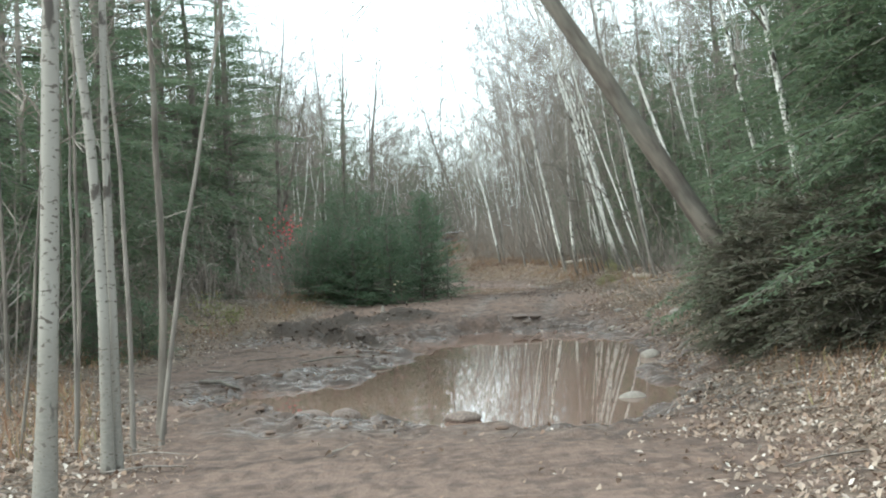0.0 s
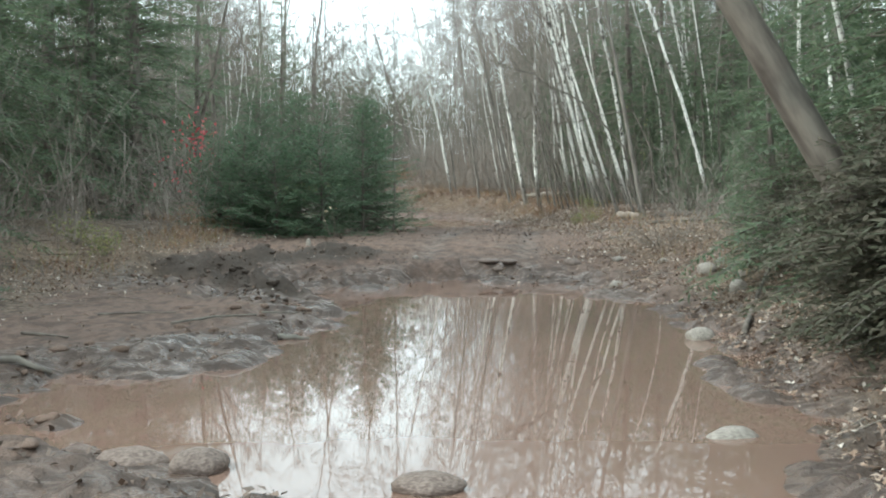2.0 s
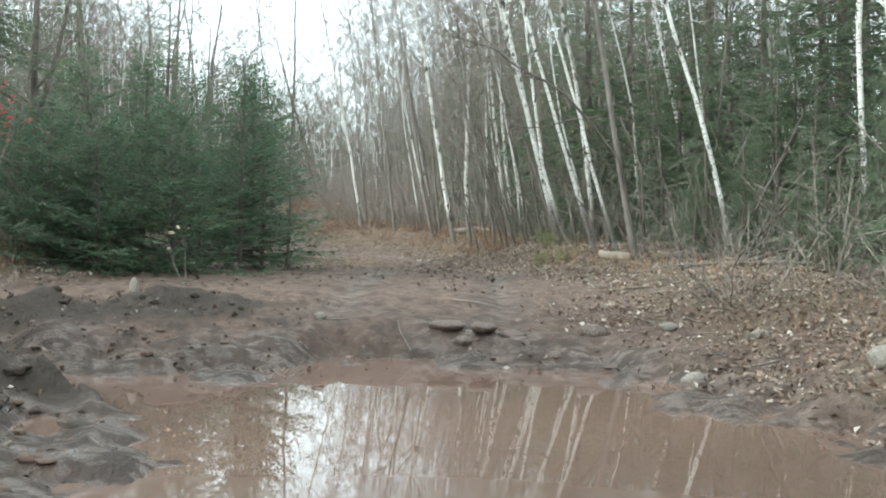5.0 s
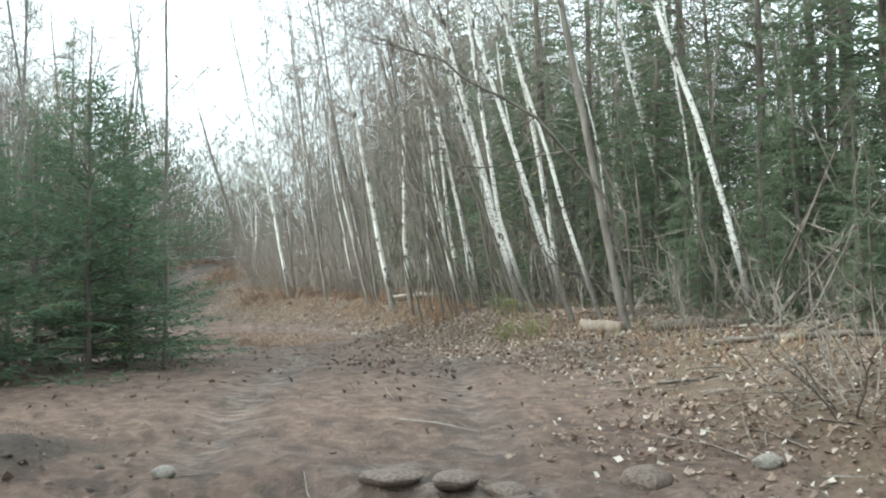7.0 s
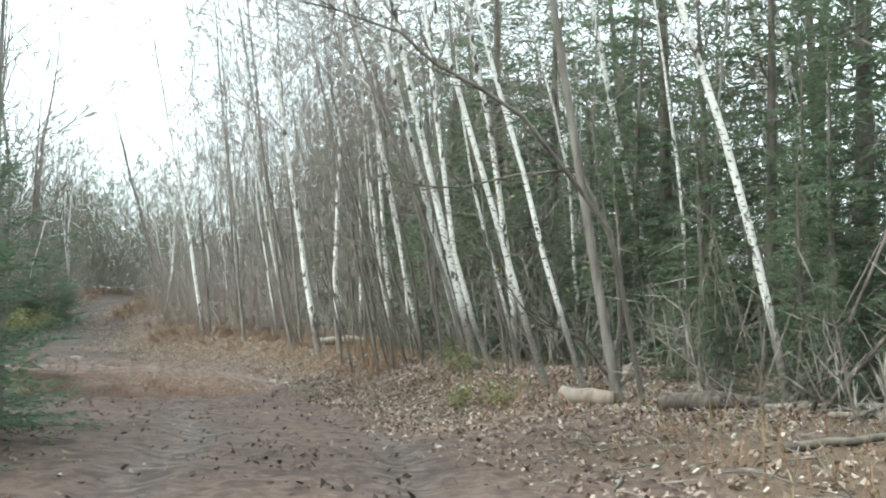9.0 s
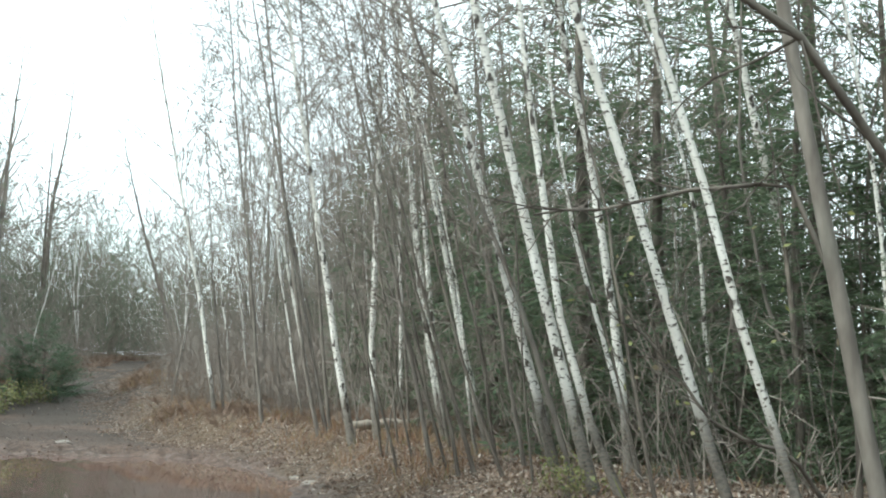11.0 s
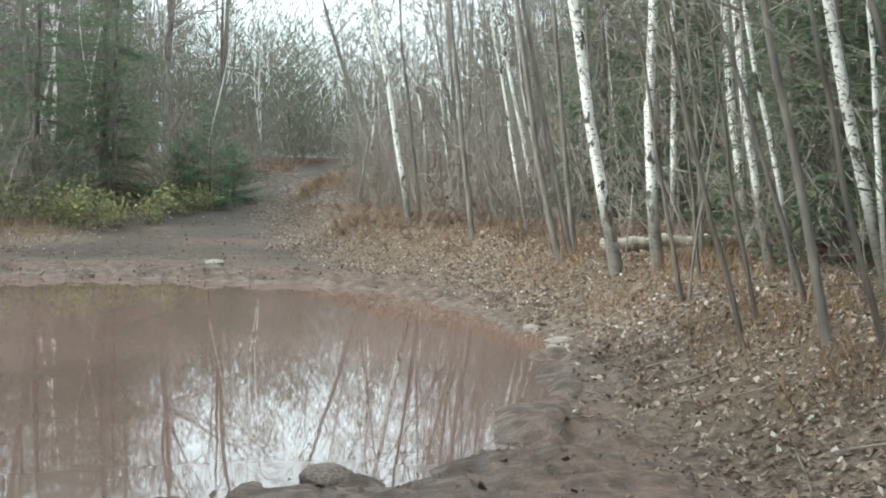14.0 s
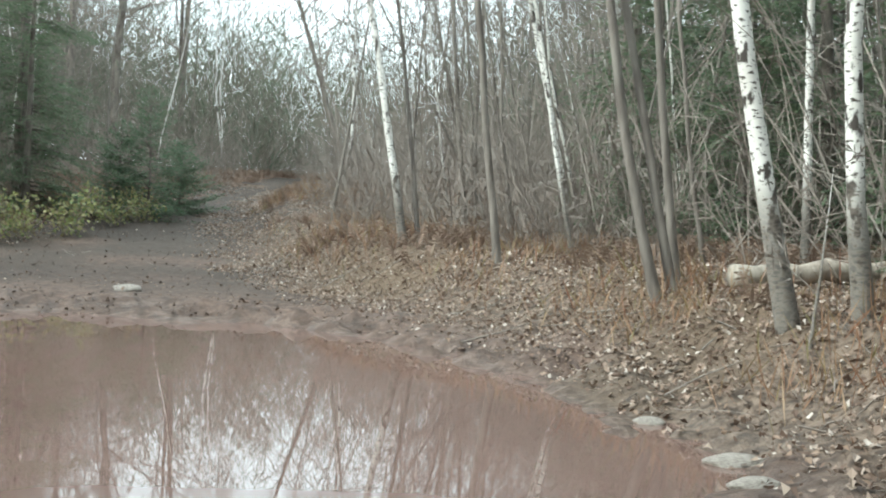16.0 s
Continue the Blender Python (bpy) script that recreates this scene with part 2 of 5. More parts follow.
def vnoise(x, y, s, k=0):
    """Smooth value noise in the plane, -1 to 1, feature size s."""
    u, v = np.asarray(x) / s + 13.7 * k, np.asarray(y) / s + 5.3 * k
    i, j = np.floor(u).astype(int), np.floor(v).astype(int)
    f, g = u - i, v - j
    f, g = f * f * (3 - 2 * f), g * g * (3 - 2 * g)
    q = PERM[k % 64]
    a, b = q[i % 64, j % 64], q[(i + 1) % 64, j % 64]
    c, d = q[i % 64, (j + 1) % 64], q[(i + 1) % 64, (j + 1) % 64]
    return 2 * ((a * (1 - f) + b * f) * (1 - g) + (c * (1 - f) + d * f) * g) - 1


def step01(e0, e1, v):
    t = np.clip((v - e0) / (e1 - e0), 0, 1)
    return t * t * (3 - 2 * t)


ROAD_Y = [-12, 0, 5, 8, 10.5, 12, 21, 23, 25, 26.5, 28, 30, 31.5, 34, 38, 40, 52, 57, 60, 66, 75, 85, 95, 130]
ROAD_Z = [0.55, 0.50, 0.40, 0.30, 0.12, 0.10, 0.10, 0.20, 0.42, 0.49, 0.50, 0.44, 0.35, 0.29, 0.12, 0.10, 0.12, 0.16, 0.36, 0.95, 1.65, 2.4, 2.8, 3.2]
EDGE_Y = [-12, 4, 8, 12, 16, 20, 24, 26, 28, 30, 34, 38, 44, 49, 53, 57, 66, 75, 84, 96]
EDGE_R = [1.9, 2.0, 2.2, 2.7, 3.4, 3.8, 3.3, 3.6, 3.8, 4.0, 4.3, 4.3, 4.6, 4.0, 3.0, 1.1, -0.3, 0.0, 1.4, 7.6]
BANK = [0.34, 0.34, 0.34, 0.36, 0.38, 0.36, 0.18, 0.09, 0.08, 0.16, 0.40, 0.46, 0.50, 0.55, 0.58, 0.60, 0.50, 0.50, 0.50, 0.5]
EDGE_L = [-1.9, -1.9, -1.9, -3.0, -4.6, -4.2, -2.9, -2.0, -1.3, -1.2, -2.0, -4.0, -6.0, -6.5, -6.0, -4.4, -2.4, -1.3, 0.2, 6.0]


def land(x, y, rough=True):
    """Height of the ground."""
    x, y = np.asarray(x, float), np.asarray(y, float)
    z = np.interp(y, ROAD_Y, ROAD_Z)
    r, l = x - np.interp(y, EDGE_Y, EDGE_R), np.interp(y, EDGE_Y, EDGE_L) - x
    z = z + np.interp(y, EDGE_Y, BANK) * step01(-0.1, 1.4, r) + 0.05 * np.clip(r - 0.8, 0, 12) + 0.15 * step01(-0.2, 1.6, l) + 0.02 * np.clip(l - 1, 0, 20)
    z = z + 0.10 * vnoise(x, y, 3.1, 3) * step01(0, 1.5, np.maximum(r, l))
    d = np.minimum(edge_distance(POOL_A, x, y), edge_distance(POOL_B, x, y))
    d = d + 0.22 * vnoise(x, y, 0.8, 1) + 0.10 * vnoise(x, y, 0.27, 2)
    z = np.where(d > 0, np.minimum(z, 0.06 * d + 0.28 * d * d), np.maximum(-0.3, 0.16 * d))
    if rough:
        on = step01(0.4, -0.4, np.maximum(r, l))
        churn = 1 + 1.5 * step01(1.5, 0.3, d)
        lump = churn * (0.034 * (0.4 + 0.6 * step01(2.0, 0.6, d)) * vnoise(x, y, 0.42, 4) + 0.026 * vnoise(x, y, 0.21, 5)) + 0.013 * churn * vnoise(x, y, 0.12, 6)
        ridge = np.exp(-((x + 1.75) / 0.9) ** 2 - ((y - 21.1 - 0.75 * (-1.75 - x)) / 0.24) ** 2) * 0.24
        bank = np.exp(-((y - 24.0 - 0.15 * x) / 0.45) ** 2) * step01(0.3, -0.6, x) * step01(-4.5, -3.0, x) * 0.13
        track = np.exp(-((np.abs(x - 0.35 - 0.16 * np.clip(y - 17, 0, 14)) - 0.8) / 0.2) ** 2) * step01(22.5, 24.5, y) * step01(38, 34, y)
        z = z + (ridge + bank) * (1 + 0.5 * vnoise(x, y, 0.3, 30)) - 0.05 * track
        rough_soil = step01(0.03, 0.12, ridge + bank) * (0.10 * vnoise(x, y, 0.24, 37) + 0.07 * vnoise(x, y, 0.13, 38))
        z = z + rough_soil + lump * (0.6 + 0.4 * step01(2.5, 0.6, d)) * step01(-0.6, 0.3, d)
    return z


def ground_at(x, y):
    return float(land(np.array([x]), np.array([y]))[0])


GRID_X, GRID_Y = np.arange(-30, 40, 0.5), np.arange(-4, 142, 0.5)
GRID_Z = land(*np.meshgrid(GRID_X, GRID_Y), False)


def ground_fast(x, y):
    """Height read off a coarse grid."""
    i, j = int(np.clip((x + 30) * 2, 0, len(GRID_X) - 2)), int(np.clip((y + 4) * 2, 0, len(GRID_Y) - 2))
    f, g = min(max((x + 30) * 2 - i, 0), 1), min(max((y + 4) * 2 - j, 0), 1)
    return float((GRID_Z[j, i] * (1 - f) + GRID_Z[j, i + 1] * f) * (1 - g) + (GRID_Z[j + 1, i] * (1 - f) + GRID_Z[j + 1, i + 1] * f) * g)


def link_mesh(name, verts, faces, material, parent=None, smooth=True):
    """A mesh of four-cornered faces from arrays."""
    verts, faces = np.asarray(verts, np.float32).reshape(-1, 3), np.asarray(faces, np.int32).reshape(-1, 4)
    me = bpy.data.meshes.new(name)
    me.vertices.add(len(verts))
    me.vertices.foreach_set("co", verts.ravel())
    me.loops.add(len(faces) * 4)
    me.loops.foreach_set("vertex_index", faces.ravel())
    me.polygons.add(len(faces))
    me.polygons.foreach_set("loop_start", np.arange(len(faces), dtype=np.int32) * 4)
    me.polygons.foreach_set("use_smooth", np.full(len(faces), smooth))
    me.materials.append(material)
    me.update(calc_edges=True)
    ob = new(name, me)
    ob.parent = parent
    return ob


def part(name, bm, material, parent, label=""):
    """One bmesh as one mesh object under a thing."""
    me = bpy.data.meshes.new(name)
    bm.to_mesh(me)
    bm.free()
    me.materials.append(material)
    ob = new(name, me)
    ob.parent = parent
    return tagged(ob, label)


def spaced(parts):
    out = []
    for a, b, s in parts:
        out += list(np.arange(a, b - 1e-6, s))
    return np.array(out + [parts[-1][1]])


def build_ground():
    xs = spaced([(-400, -60, 40), (-60, -16, 4), (-16, -6.5, 0.4), (-6.5, 6.5, 0.09), (6.5, 16, 0.4), (16, 60, 4), (60, 400, 40)])
    ys = spaced([(-60, -8, 4), (-8, 4, 0.4), (4, 30, 0.1), (30, 62, 0.14), (62, 110, 0.8), (110, 180, 5), (180, 600, 60)])
    X, Y = np.meshgrid(xs, ys)
    Z = land(X, Y)
    nx, ny = len(xs), len(ys)
    verts = np.stack([X, Y, Z], -1).reshape(-1, 3)
    i = np.arange(nx * ny).reshape(ny, nx)
    faces = np.stack([i[:-1, :-1], i[:-1, 1:], i[1:, 1:], i[1:, :-1]], -1).reshape(-1, 4)
    ob = link_mesh("ground", verts, faces, M_GROUND)
    me = ob.data
    r, l = X - np.interp(Y, EDGE_Y, EDGE_R), np.interp(Y, EDGE_Y, EDGE_L) - X
    e = np.maximum(r, l) + 0.5 * vnoise(X, Y, 1.3, 8) + 0.25 * vnoise(X, Y, 0.35, 9)
    mud = step01(0.35, -0.35, e - 1.6 * step01(20, 23, Y) * step01(34, 31, Y) * step01(0, 1, X))
    mud = mud * (0.35 + 0.65 * step01(80, 62, Y)) * step01(100, 84, Y)
    rut = np.exp(-((np.abs(X - 0.35 - 0.16 * np.clip(Y - 17, 0, 14)) - 0.8 + 0.12 * vnoise(X, Y, 1.7, 33)) / 0.22) ** 2) * step01(22.5, 24.5, Y) * step01(38, 33, Y)
    d = np.minimum(edge_distance(POOL_A, X, Y), edge_distance(POOL_B, X, Y))
    wet = np.maximum(step01(1.6, 0.1, d + 0.7 * vnoise(X, Y, 0.9, 10)) * np.where(Y > 37, 0.45, 1.0), 0.5 * rut)
    grass = step01(0.0, 0.5, e) * step01(0.1, 0.6, vnoise(X, Y, 2.2, 11)) * 0.7
    soil = step01(0.2, 0.7, np.exp(-((X + 1.75) / 1.1) ** 2 - ((Y - 21.1 - 0.9 * (-1.75 - X)) / 0.4) ** 2) + np.exp(-((Y - 24.0 - 0.15 * X) / 0.55) ** 2) * step01(0.5, -0.4, X) * step01(-4.5, -3.0, X) + 0.35 * vnoise(X, Y, 0.4, 34))
    soil = np.maximum(soil, (0.6 + 0.35 * step01(58, 63, Y)) * step01(0.5 + 2.0 * step01(57, 62, Y), -0.4 + 1.4 * step01(57, 62, Y), e) * step01(51.5, 56, Y) * 1.45 * step01(112, 96, Y) * np.clip(0.75 + 0.5 * vnoise(X, Y, 1.2, 36), 0, 1))
    wet = wet * (1 - 0.9 * np.clip(soil, 0, 1))
    for nm, arr in (("mud", mud), ("wet", wet), ("grass", grass), ("soil", soil)):
        a = me.attributes.new(nm, 'FLOAT', 'POINT')
        a.data.foreach_set("value", arr.reshape(-1).astype(np.float32))
    tagged(ob, "rutted brown mud track through leaf-strewn forest floor", "ground", kind="structure")


def build_pool(name, poly, water, label):
    xs, ys = [p[0] for p in poly], [p[1] for p in poly]
    bm = bmesh.new()
    bmesh.ops.create_grid(bm, x_segments=8, y_segments=12, size=0.5)
    for v in bm.verts:
        v.co = Vector(((min(xs) + max(xs)) / 2 + v.co.x * (max(xs) - min(xs) + 2.0), (min(ys) + max(ys)) / 2 + v.co.y * (max(ys) - min(ys) + 2.0), 0.0))
    ob = part(name, bm, water, None)
    tagged(ob, label, "puddle", kind="structure")


build_ground()
build_pool("water", POOL_A, M_WATER, "wide brown muddy puddle filling the sunken track")
build_pool("water", POOL_B, M_REDWATER, "large reddish brown puddle across the track, mirroring the trees")


# ---- growing things ----
class Shape:
    """Collects vertices and faces of one mesh."""

    def __init__(self):
        self.v, self.f, self.n = [], [], 0

    def add(self, v, f):
        self.v.append(v)
        self.f.append(f + self.n)
        self.n += len(v)

    def tube(self, pts, radii, sides):
        p = np.asarray(pts, float)
        n = len(p)
        t = np.empty_like(p)
        t[1:-1], t[0], t[-1] = p[2:] - p[:-2], p[1] - p[0], p[-1] - p[-2]
        t /= np.linalg.norm(t, axis=1)[:, None] + 1e-9
        ref = np.array((1.0, 0.13, 0)) if abs(t[0, 0]) < 0.8 else np.array((0.13, 1.0, 0))
        u = np.cross(t, ref)
        u /= np.linalg.norm(u, axis=1)[:, None]
        w = np.cross(t, u)
        a = 2 * math.pi * np.arange(sides) / sides
        r = np.asarray(radii, float)[:, None, None]
        ring = p[:, None] + r * (np.cos(a)[None, :, None] * u[:, None] + np.sin(a)[None, :, None] * w[:, None])
        i = np.arange(n * sides).reshape(n, sides)
        j = np.roll(i, -1, 1)
        self.add(ring.reshape(-1, 3), np.stack([i[:-1], j[:-1], j[1:], i[1:]], -1).reshape(-1, 4))

    def blades(self, p, d, side, length, width, fold=0.0):
        """Pointed leaves, one face each, from arrays of foot, direction, side, length and width."""
        m = p + d * (length * 0.45)[:, None] + np.array((0, 0, 1.0)) * (fold * length)[:, None] if not np.isscalar(fold) else p + d * (length * 0.45)[:, None]
        h = side * (width * 0.5)[:, None]
        v = np.stack([p, m + h, p + d * length[:, None], m - h], 1).reshape(-1, 3)
        self.add(v, np.arange(len(p) * 4).reshape(-1, 4))

    def done(self, name, material, parent=None, smooth=True):
        return link_mesh(name, np.concatenate(self.v), np.concatenate(self.f), material, parent, smooth)


def rows_unit(a):
    return a / (np.linalg.norm(a, axis=1)[:, None] + 1e-9)


def unit(v):
    return v / (np.linalg.norm(v) + 1e-9)


def wander(rs, start, direction, length, n, bend, up=0.0):
    """A crooked line of n + 1 points."""
    pts, d = [start], unit(direction)
    for _ in range(n):
        d = unit(d + rs.normal(0, bend, 3) + np.array((0, 0, up)))
        pts.append(pts[-1] + d * (length / n))
    return pts


def bare_tree(name, seed, height, r0, bark, first=0.35, branches=20, spread=0.22, sides=9, twigs=4, crooked=0.03, fork=0.0, up=0.03, fine=2, label="", category="tree", low=0.0, high=0.0):
    """A leafless tree: a tapered trunk and a crown of limbs and twigs. The thing is an Empty at its foot.
    low, high: degrees by which the trunk leans towards +x at its foot and from two metres up."""
    rs = np.random.RandomState(seed)
    thing = new(name)
    tr, cr = Shape(), Shape()
    feet, ways, spans = [], [], []
    n = 16
    if low or high:
        pts, h = [np.array((-0.25 * math.tan(radians(low)), 0, -0.25))], 0.0
        for k in range(n):
            step = height / n
            a = radians(low + (high - low) * step01(0.6, 2.6, h + step / 2)) * (1 - 0.35 * step01(4, height, h))
            sway = rs.normal(0, crooked * step * 0.7, 3) * (1 if k > 1 else 0.3)
            pts.append(pts[-1] + step * np.array((math.sin(a), 0.02, math.cos(a))) + sway * np.array((1, 1, 0)))
            h += step
    else:
        pts = wander(rs, np.array((0, 0, -0.25)), np.array((0, 0, 1.0)), height, n, crooked, 0.05)
    rad = [r0 * (1.0 - 0.93 * (k / n) ** 0.9) for k in range(n + 1)]
    rad[0] *= 1.28
    tr.tube(pts, rad, sides)
    if fork:
        k = int(n * fork)
        a = rs.uniform(0, 6.28)
        p2 = wander(rs, pts[k], unit(pts[k + 1] - pts[k]) + 0.3 * np.array((math.cos(a), math.sin(a), 0)), height * (1 - fork) * 0.85, 9, crooked * 1.5, 0.08)
        tr.tube(p2, [rad[k] * 0.75 * (1 - 0.93 * i / 9) for i in range(10)], sides)
    for b in range(branches):
        h = first + (1 - first) * ((b + rs.rand()) / branches) ** 0.9
        q = min(h * n, n - 0.01)
        k = int(q)
        p = pts[k] + (pts[k + 1] - pts[k]) * (q - k)
        a = rs.uniform(0, 6.28)
        rise = rs.uniform(0.4, 1.1)
        L = height * spread * (1.15 - h) * rs.uniform(0.6, 1.25) + 0.25
        d = np.array((math.cos(a), math.sin(a), rise))
        br = max(rad[k] * 0.38, 0.006)
        bp = wander(rs, p, d, L, 4, 0.14, up)
        cr.tube(bp, [br * (1 - 0.85 * i / 4) for i in range(5)], 4 if br > 0.012 else 3)
        for t in range(twigs):
            w = rs.uniform(0.25, 0.98)
            i = min(int(w * 4), 3)
            s = bp[i] + (bp[i + 1] - bp[i]) * (w * 4 - i)
            td = unit(bp[i + 1] - bp[i]) + rs.normal(0, 0.55, 3) + np.array((0, 0, 0.15))
            tl = L * rs.uniform(0.25, 0.5)
            tp = wander(rs, s, td, tl, 3, 0.16, up)
            cr.tube(tp, [max(br * 0.38, 0.004) * (1 - 0.75 * i2 / 3) for i2 in range(4)], 3)
            for _ in range(3 + 2 * fine):
                feet.append(tp[rs.randint(1, 4)])
                ways.append(unit(td) + rs.normal(0, 0.6, 3))
                spans.append(tl * rs.uniform(0.35, 0.9))
    ways, spans = rows_unit(np.array(ways)), np.array(spans)
    cr.blades(np.array(feet), ways, rows_unit(np.cross(ways, rs.normal(0, 1, ways.shape))), spans, np.full(len(spans), 0.011))
    tr.done("trunk", bark, thing)
    cr.done("crown", M_TWIG, thing, True)
    return tagged(thing, label, category)


def conifer(name, seed, height, r0, needles, reach=1.7, bare=0.12, whorls=22, per=4, droop=-0.12, twig_gap=0.11, blade=0.10, width=0.016, label="", taper=0.9, crowd=0.3, category="tree"):
    """An evergreen: trunk, and a crown of drooping limbs with flat sprays of needles."""
    rs = np.random.RandomState(seed)
    thing = new(name)
    tr, lim, cr = Shape(), Shape(), Shape()
    n = 10
    pts = wander(rs, np.array((0, 0, -0.2)), np.array((0, 0, 1.0)), height, n, 0.012, 0.03)
    tr.tube(pts, [r0 * (1.02 - k / n) + 0.004 for k in range(n + 1)], 8)
    S, D, T = [], [], []
    for w in range(whorls):
        h = bare + (1 - bare) * (w / whorls)
        for b in range(per):
            hh = min(max(h + rs.uniform(-0.5, 0.5) / whorls, 0.02), 0.99)
            q = hh * n
            k = int(q)
            p = pts[k] + (pts[k + 1] - pts[k]) * (q - k)
            a = rs.uniform(0, 6.28)
            L = reach * ((1 - hh) ** taper) * rs.uniform(0.6, 1.2) + 0.12
            d = np.array((math.cos(a), math.sin(a), 0.25 + 0.9 * (hh - 0.4) + rs.uniform(-0.15, 0.15)))
            seg = 5
            bp = np.array(wander(rs, p, d, L, seg, 0.05, droop))
            lim.tube(bp, [max(0.011 * L * (1 - i / seg), 0.002) + 0.001 for i in range(seg + 1)], 3)
            m = max(int(L / twig_gap), 3)
            u = np.minimum(0.10 + 0.9 * (np.arange(m) + rs.rand(m)) / m, 0.999)
            i = np.minimum((u * seg).astype(int), seg - 1)
            ax = rows_unit(bp[i + 1] - bp[i])
            S.append(bp[i] + (bp[i + 1] - bp[i]) * (u * seg - i)[:, None])
            side = rows_unit(np.cross(ax, np.array((0, 0, 1.0)))) * np.where(np.arange(m) % 2, 1, -1)[:, None]
            D.append(rows_unit(ax * 0.7 + side * 0.8 + rs.normal(0, 0.16, (m, 3)) + np.array((0, 0, -0.10))))
            T.append((0.10 + 0.34 * L * (1 - u) ** 0.7) * rs.uniform(0.6, 1.2, m))
    S, D, T = np.concatenate(S), np.concatenate(D), np.concatenate(T)
    nb = np.maximum((T / (blade * crowd)).astype(int), 3)
    k = np.repeat(np.arange(len(S)), nb)
    j = np.arange(len(k)) - np.repeat(np.cumsum(nb) - nb, nb)
    up_ = np.array((0, 0, 1.0))
    c = S[k] + D[k] * (T[k] * (j + 0.3) / nb[k])[:, None] + rs.normal(0, 0.006, (len(k), 3))
    out = rows_unit(np.cross(D[k], up_)) * np.where(j % 2, 0.8, -0.8)[:, None]
    bd = rows_unit(D[k] * 0.8 + out + rs.normal(0, 0.25, (len(k), 3)))
    cr.blades(c, bd, rows_unit(np.cross(bd, up_ + rs.normal(0, 0.4, (len(k), 3)))), blade * rs.uniform(0.7, 1.3, len(k)), np.full(len(k), width))
    tr.done("trunk", M_DARKBARK, thing)
    tagged(lim.done("branchwork", M_DARKBARK, thing), kind="stuff")
    cr.done("crown", needles, thing, False)
    return tagged(thing, label, category)


def stand(x, y, lean_x=0.0, lean_y=0.0, turn=0.0, size=1.0, sink=0.0, z=None):
    """A pose on the ground; leans in degrees towards +x and +y."""
    zz = (ground_at(x, y) if z is None else z) - sink
    return pose(x, y, zz) @ pose(0, 0, 0, -lean_y, lean_x, 0) @ pose(0, 0, 0, 0, 0, turn) @ Matrix.Scale(size, 4)


class Kind:
    """Several grown shapes of one kind; the first use of each places it, later uses copy it."""

    def __init__(self, things):
        self.things, self.used = things, set()

    def put(self, i, m, label="", group=""):
        t = self.things[i % len(self.things)]
        if t.name in self.used:
            t = copy_thing(t, m @ Matrix.Scale(1 / t.scale[0], 4))
        else:
            self.used.add(t.name)
            t.matrix_basis = m
        return tagged(t, label, group=group)


# ---- trees ----
rs0 = np.random.RandomState(21)
M_ASPEN = birch_material("aspen_bark", (0.29, 0.27, 0.24), (0.14, 0.125, 0.108), 0.60, 0.35)


def each(kind, rows, group, label=""):
    """Rows of foot x, y, lean towards +x, size, shape."""
    for x, y, ln, s, k in rows:
        kind.put(k, stand(x, y, ln, rs0.uniform(-2, 2), (k * 77 + x * 131 + y * 57) % 360, s), label, group)


birches = Kind([bare_tree("birch_tree", 100 + i, 11.5, 0.045, M_BIRCH, 0.28, 32, 0.20, fork=(0, 0.55, 0, 0, 0.4)[i], crooked=0.036, twigs=5,
                          label="slender leafless white-barked birch at the edge of the track") for i in range(5)])
poles = Kind([bare_tree("birch_pole", 150 + i, 9.0, 0.030, M_BIRCH, 0.25, 24, 0.18, sides=7, crooked=0.05, twigs=4, fork=(0, 0.45, 0)[i],
                        label="thin young white birch leaning towards the track") for i in range(3)])
thins = Kind([bare_tree("young_tree", 230 + i, 8.5, 0.027, M_BARK, 0.2, fine=1, branches=17, spread=0.2, sides=6, crooked=0.06, fork=(0.5, 0, 0)[i], twigs=3,
                        label="thin leafless grey-barked young tree") for i in range(3)])
greys = Kind([bare_tree("young_tree", 200 + i, 8.5, 0.029, M_BARK, 0.22, 26, 0.18, sides=7, crooked=0.058, fork=(0.5, 0, 0, 0.35)[i], twigs=5,
                        label="thin leafless grey-barked young tree") for i in range(4)])
bigs = Kind([bare_tree("hardwood_tree", 300 + i, 14.0, 0.17, M_DARKBARK, 0.3, 28, 0.34, crooked=0.045, fork=(0.4, 0.3, 0)[i], twigs=7,
                       label="tall leafless dark-barked hardwood tree") for i in range(3)])
hemlocks = Kind([conifer("hemlock_tree", 400 + i, (9.0, 12.0, 7.0)[i], (0.11, 0.16, 0.09)[i], M_NEEDLE, (2.3, 2.9, 2.0)[i], bare=(0.06, 0.13, 0.03)[i], whorls=(26, 32, 24)[i], per=5, twig_gap=0.085,
                         blade=0.115, width=0.026, crowd=0.27, label="dark green hemlock with drooping feathery boughs") for i in range(3)])
firs = Kind([conifer("fir_tree", 450 + i, (11.0, 9.0)[i], 0.13, M_NEEDLE, (2.4, 2.2)[i], bare=0.06, whorls=24, per=5, twig_gap=0.14, blade=0.21, width=0.055, crowd=0.32,
                     label="dark evergreen standing back among the birches") for i in range(2)])
M_DEADNEEDLE = leafy_material("dead_needles", [(0.088, 0.078, 0.055), (0.11, 0.094, 0.07), (0.07, 0.075, 0.048), (0.092, 0.092, 0.062)], 0.75, 0.4)
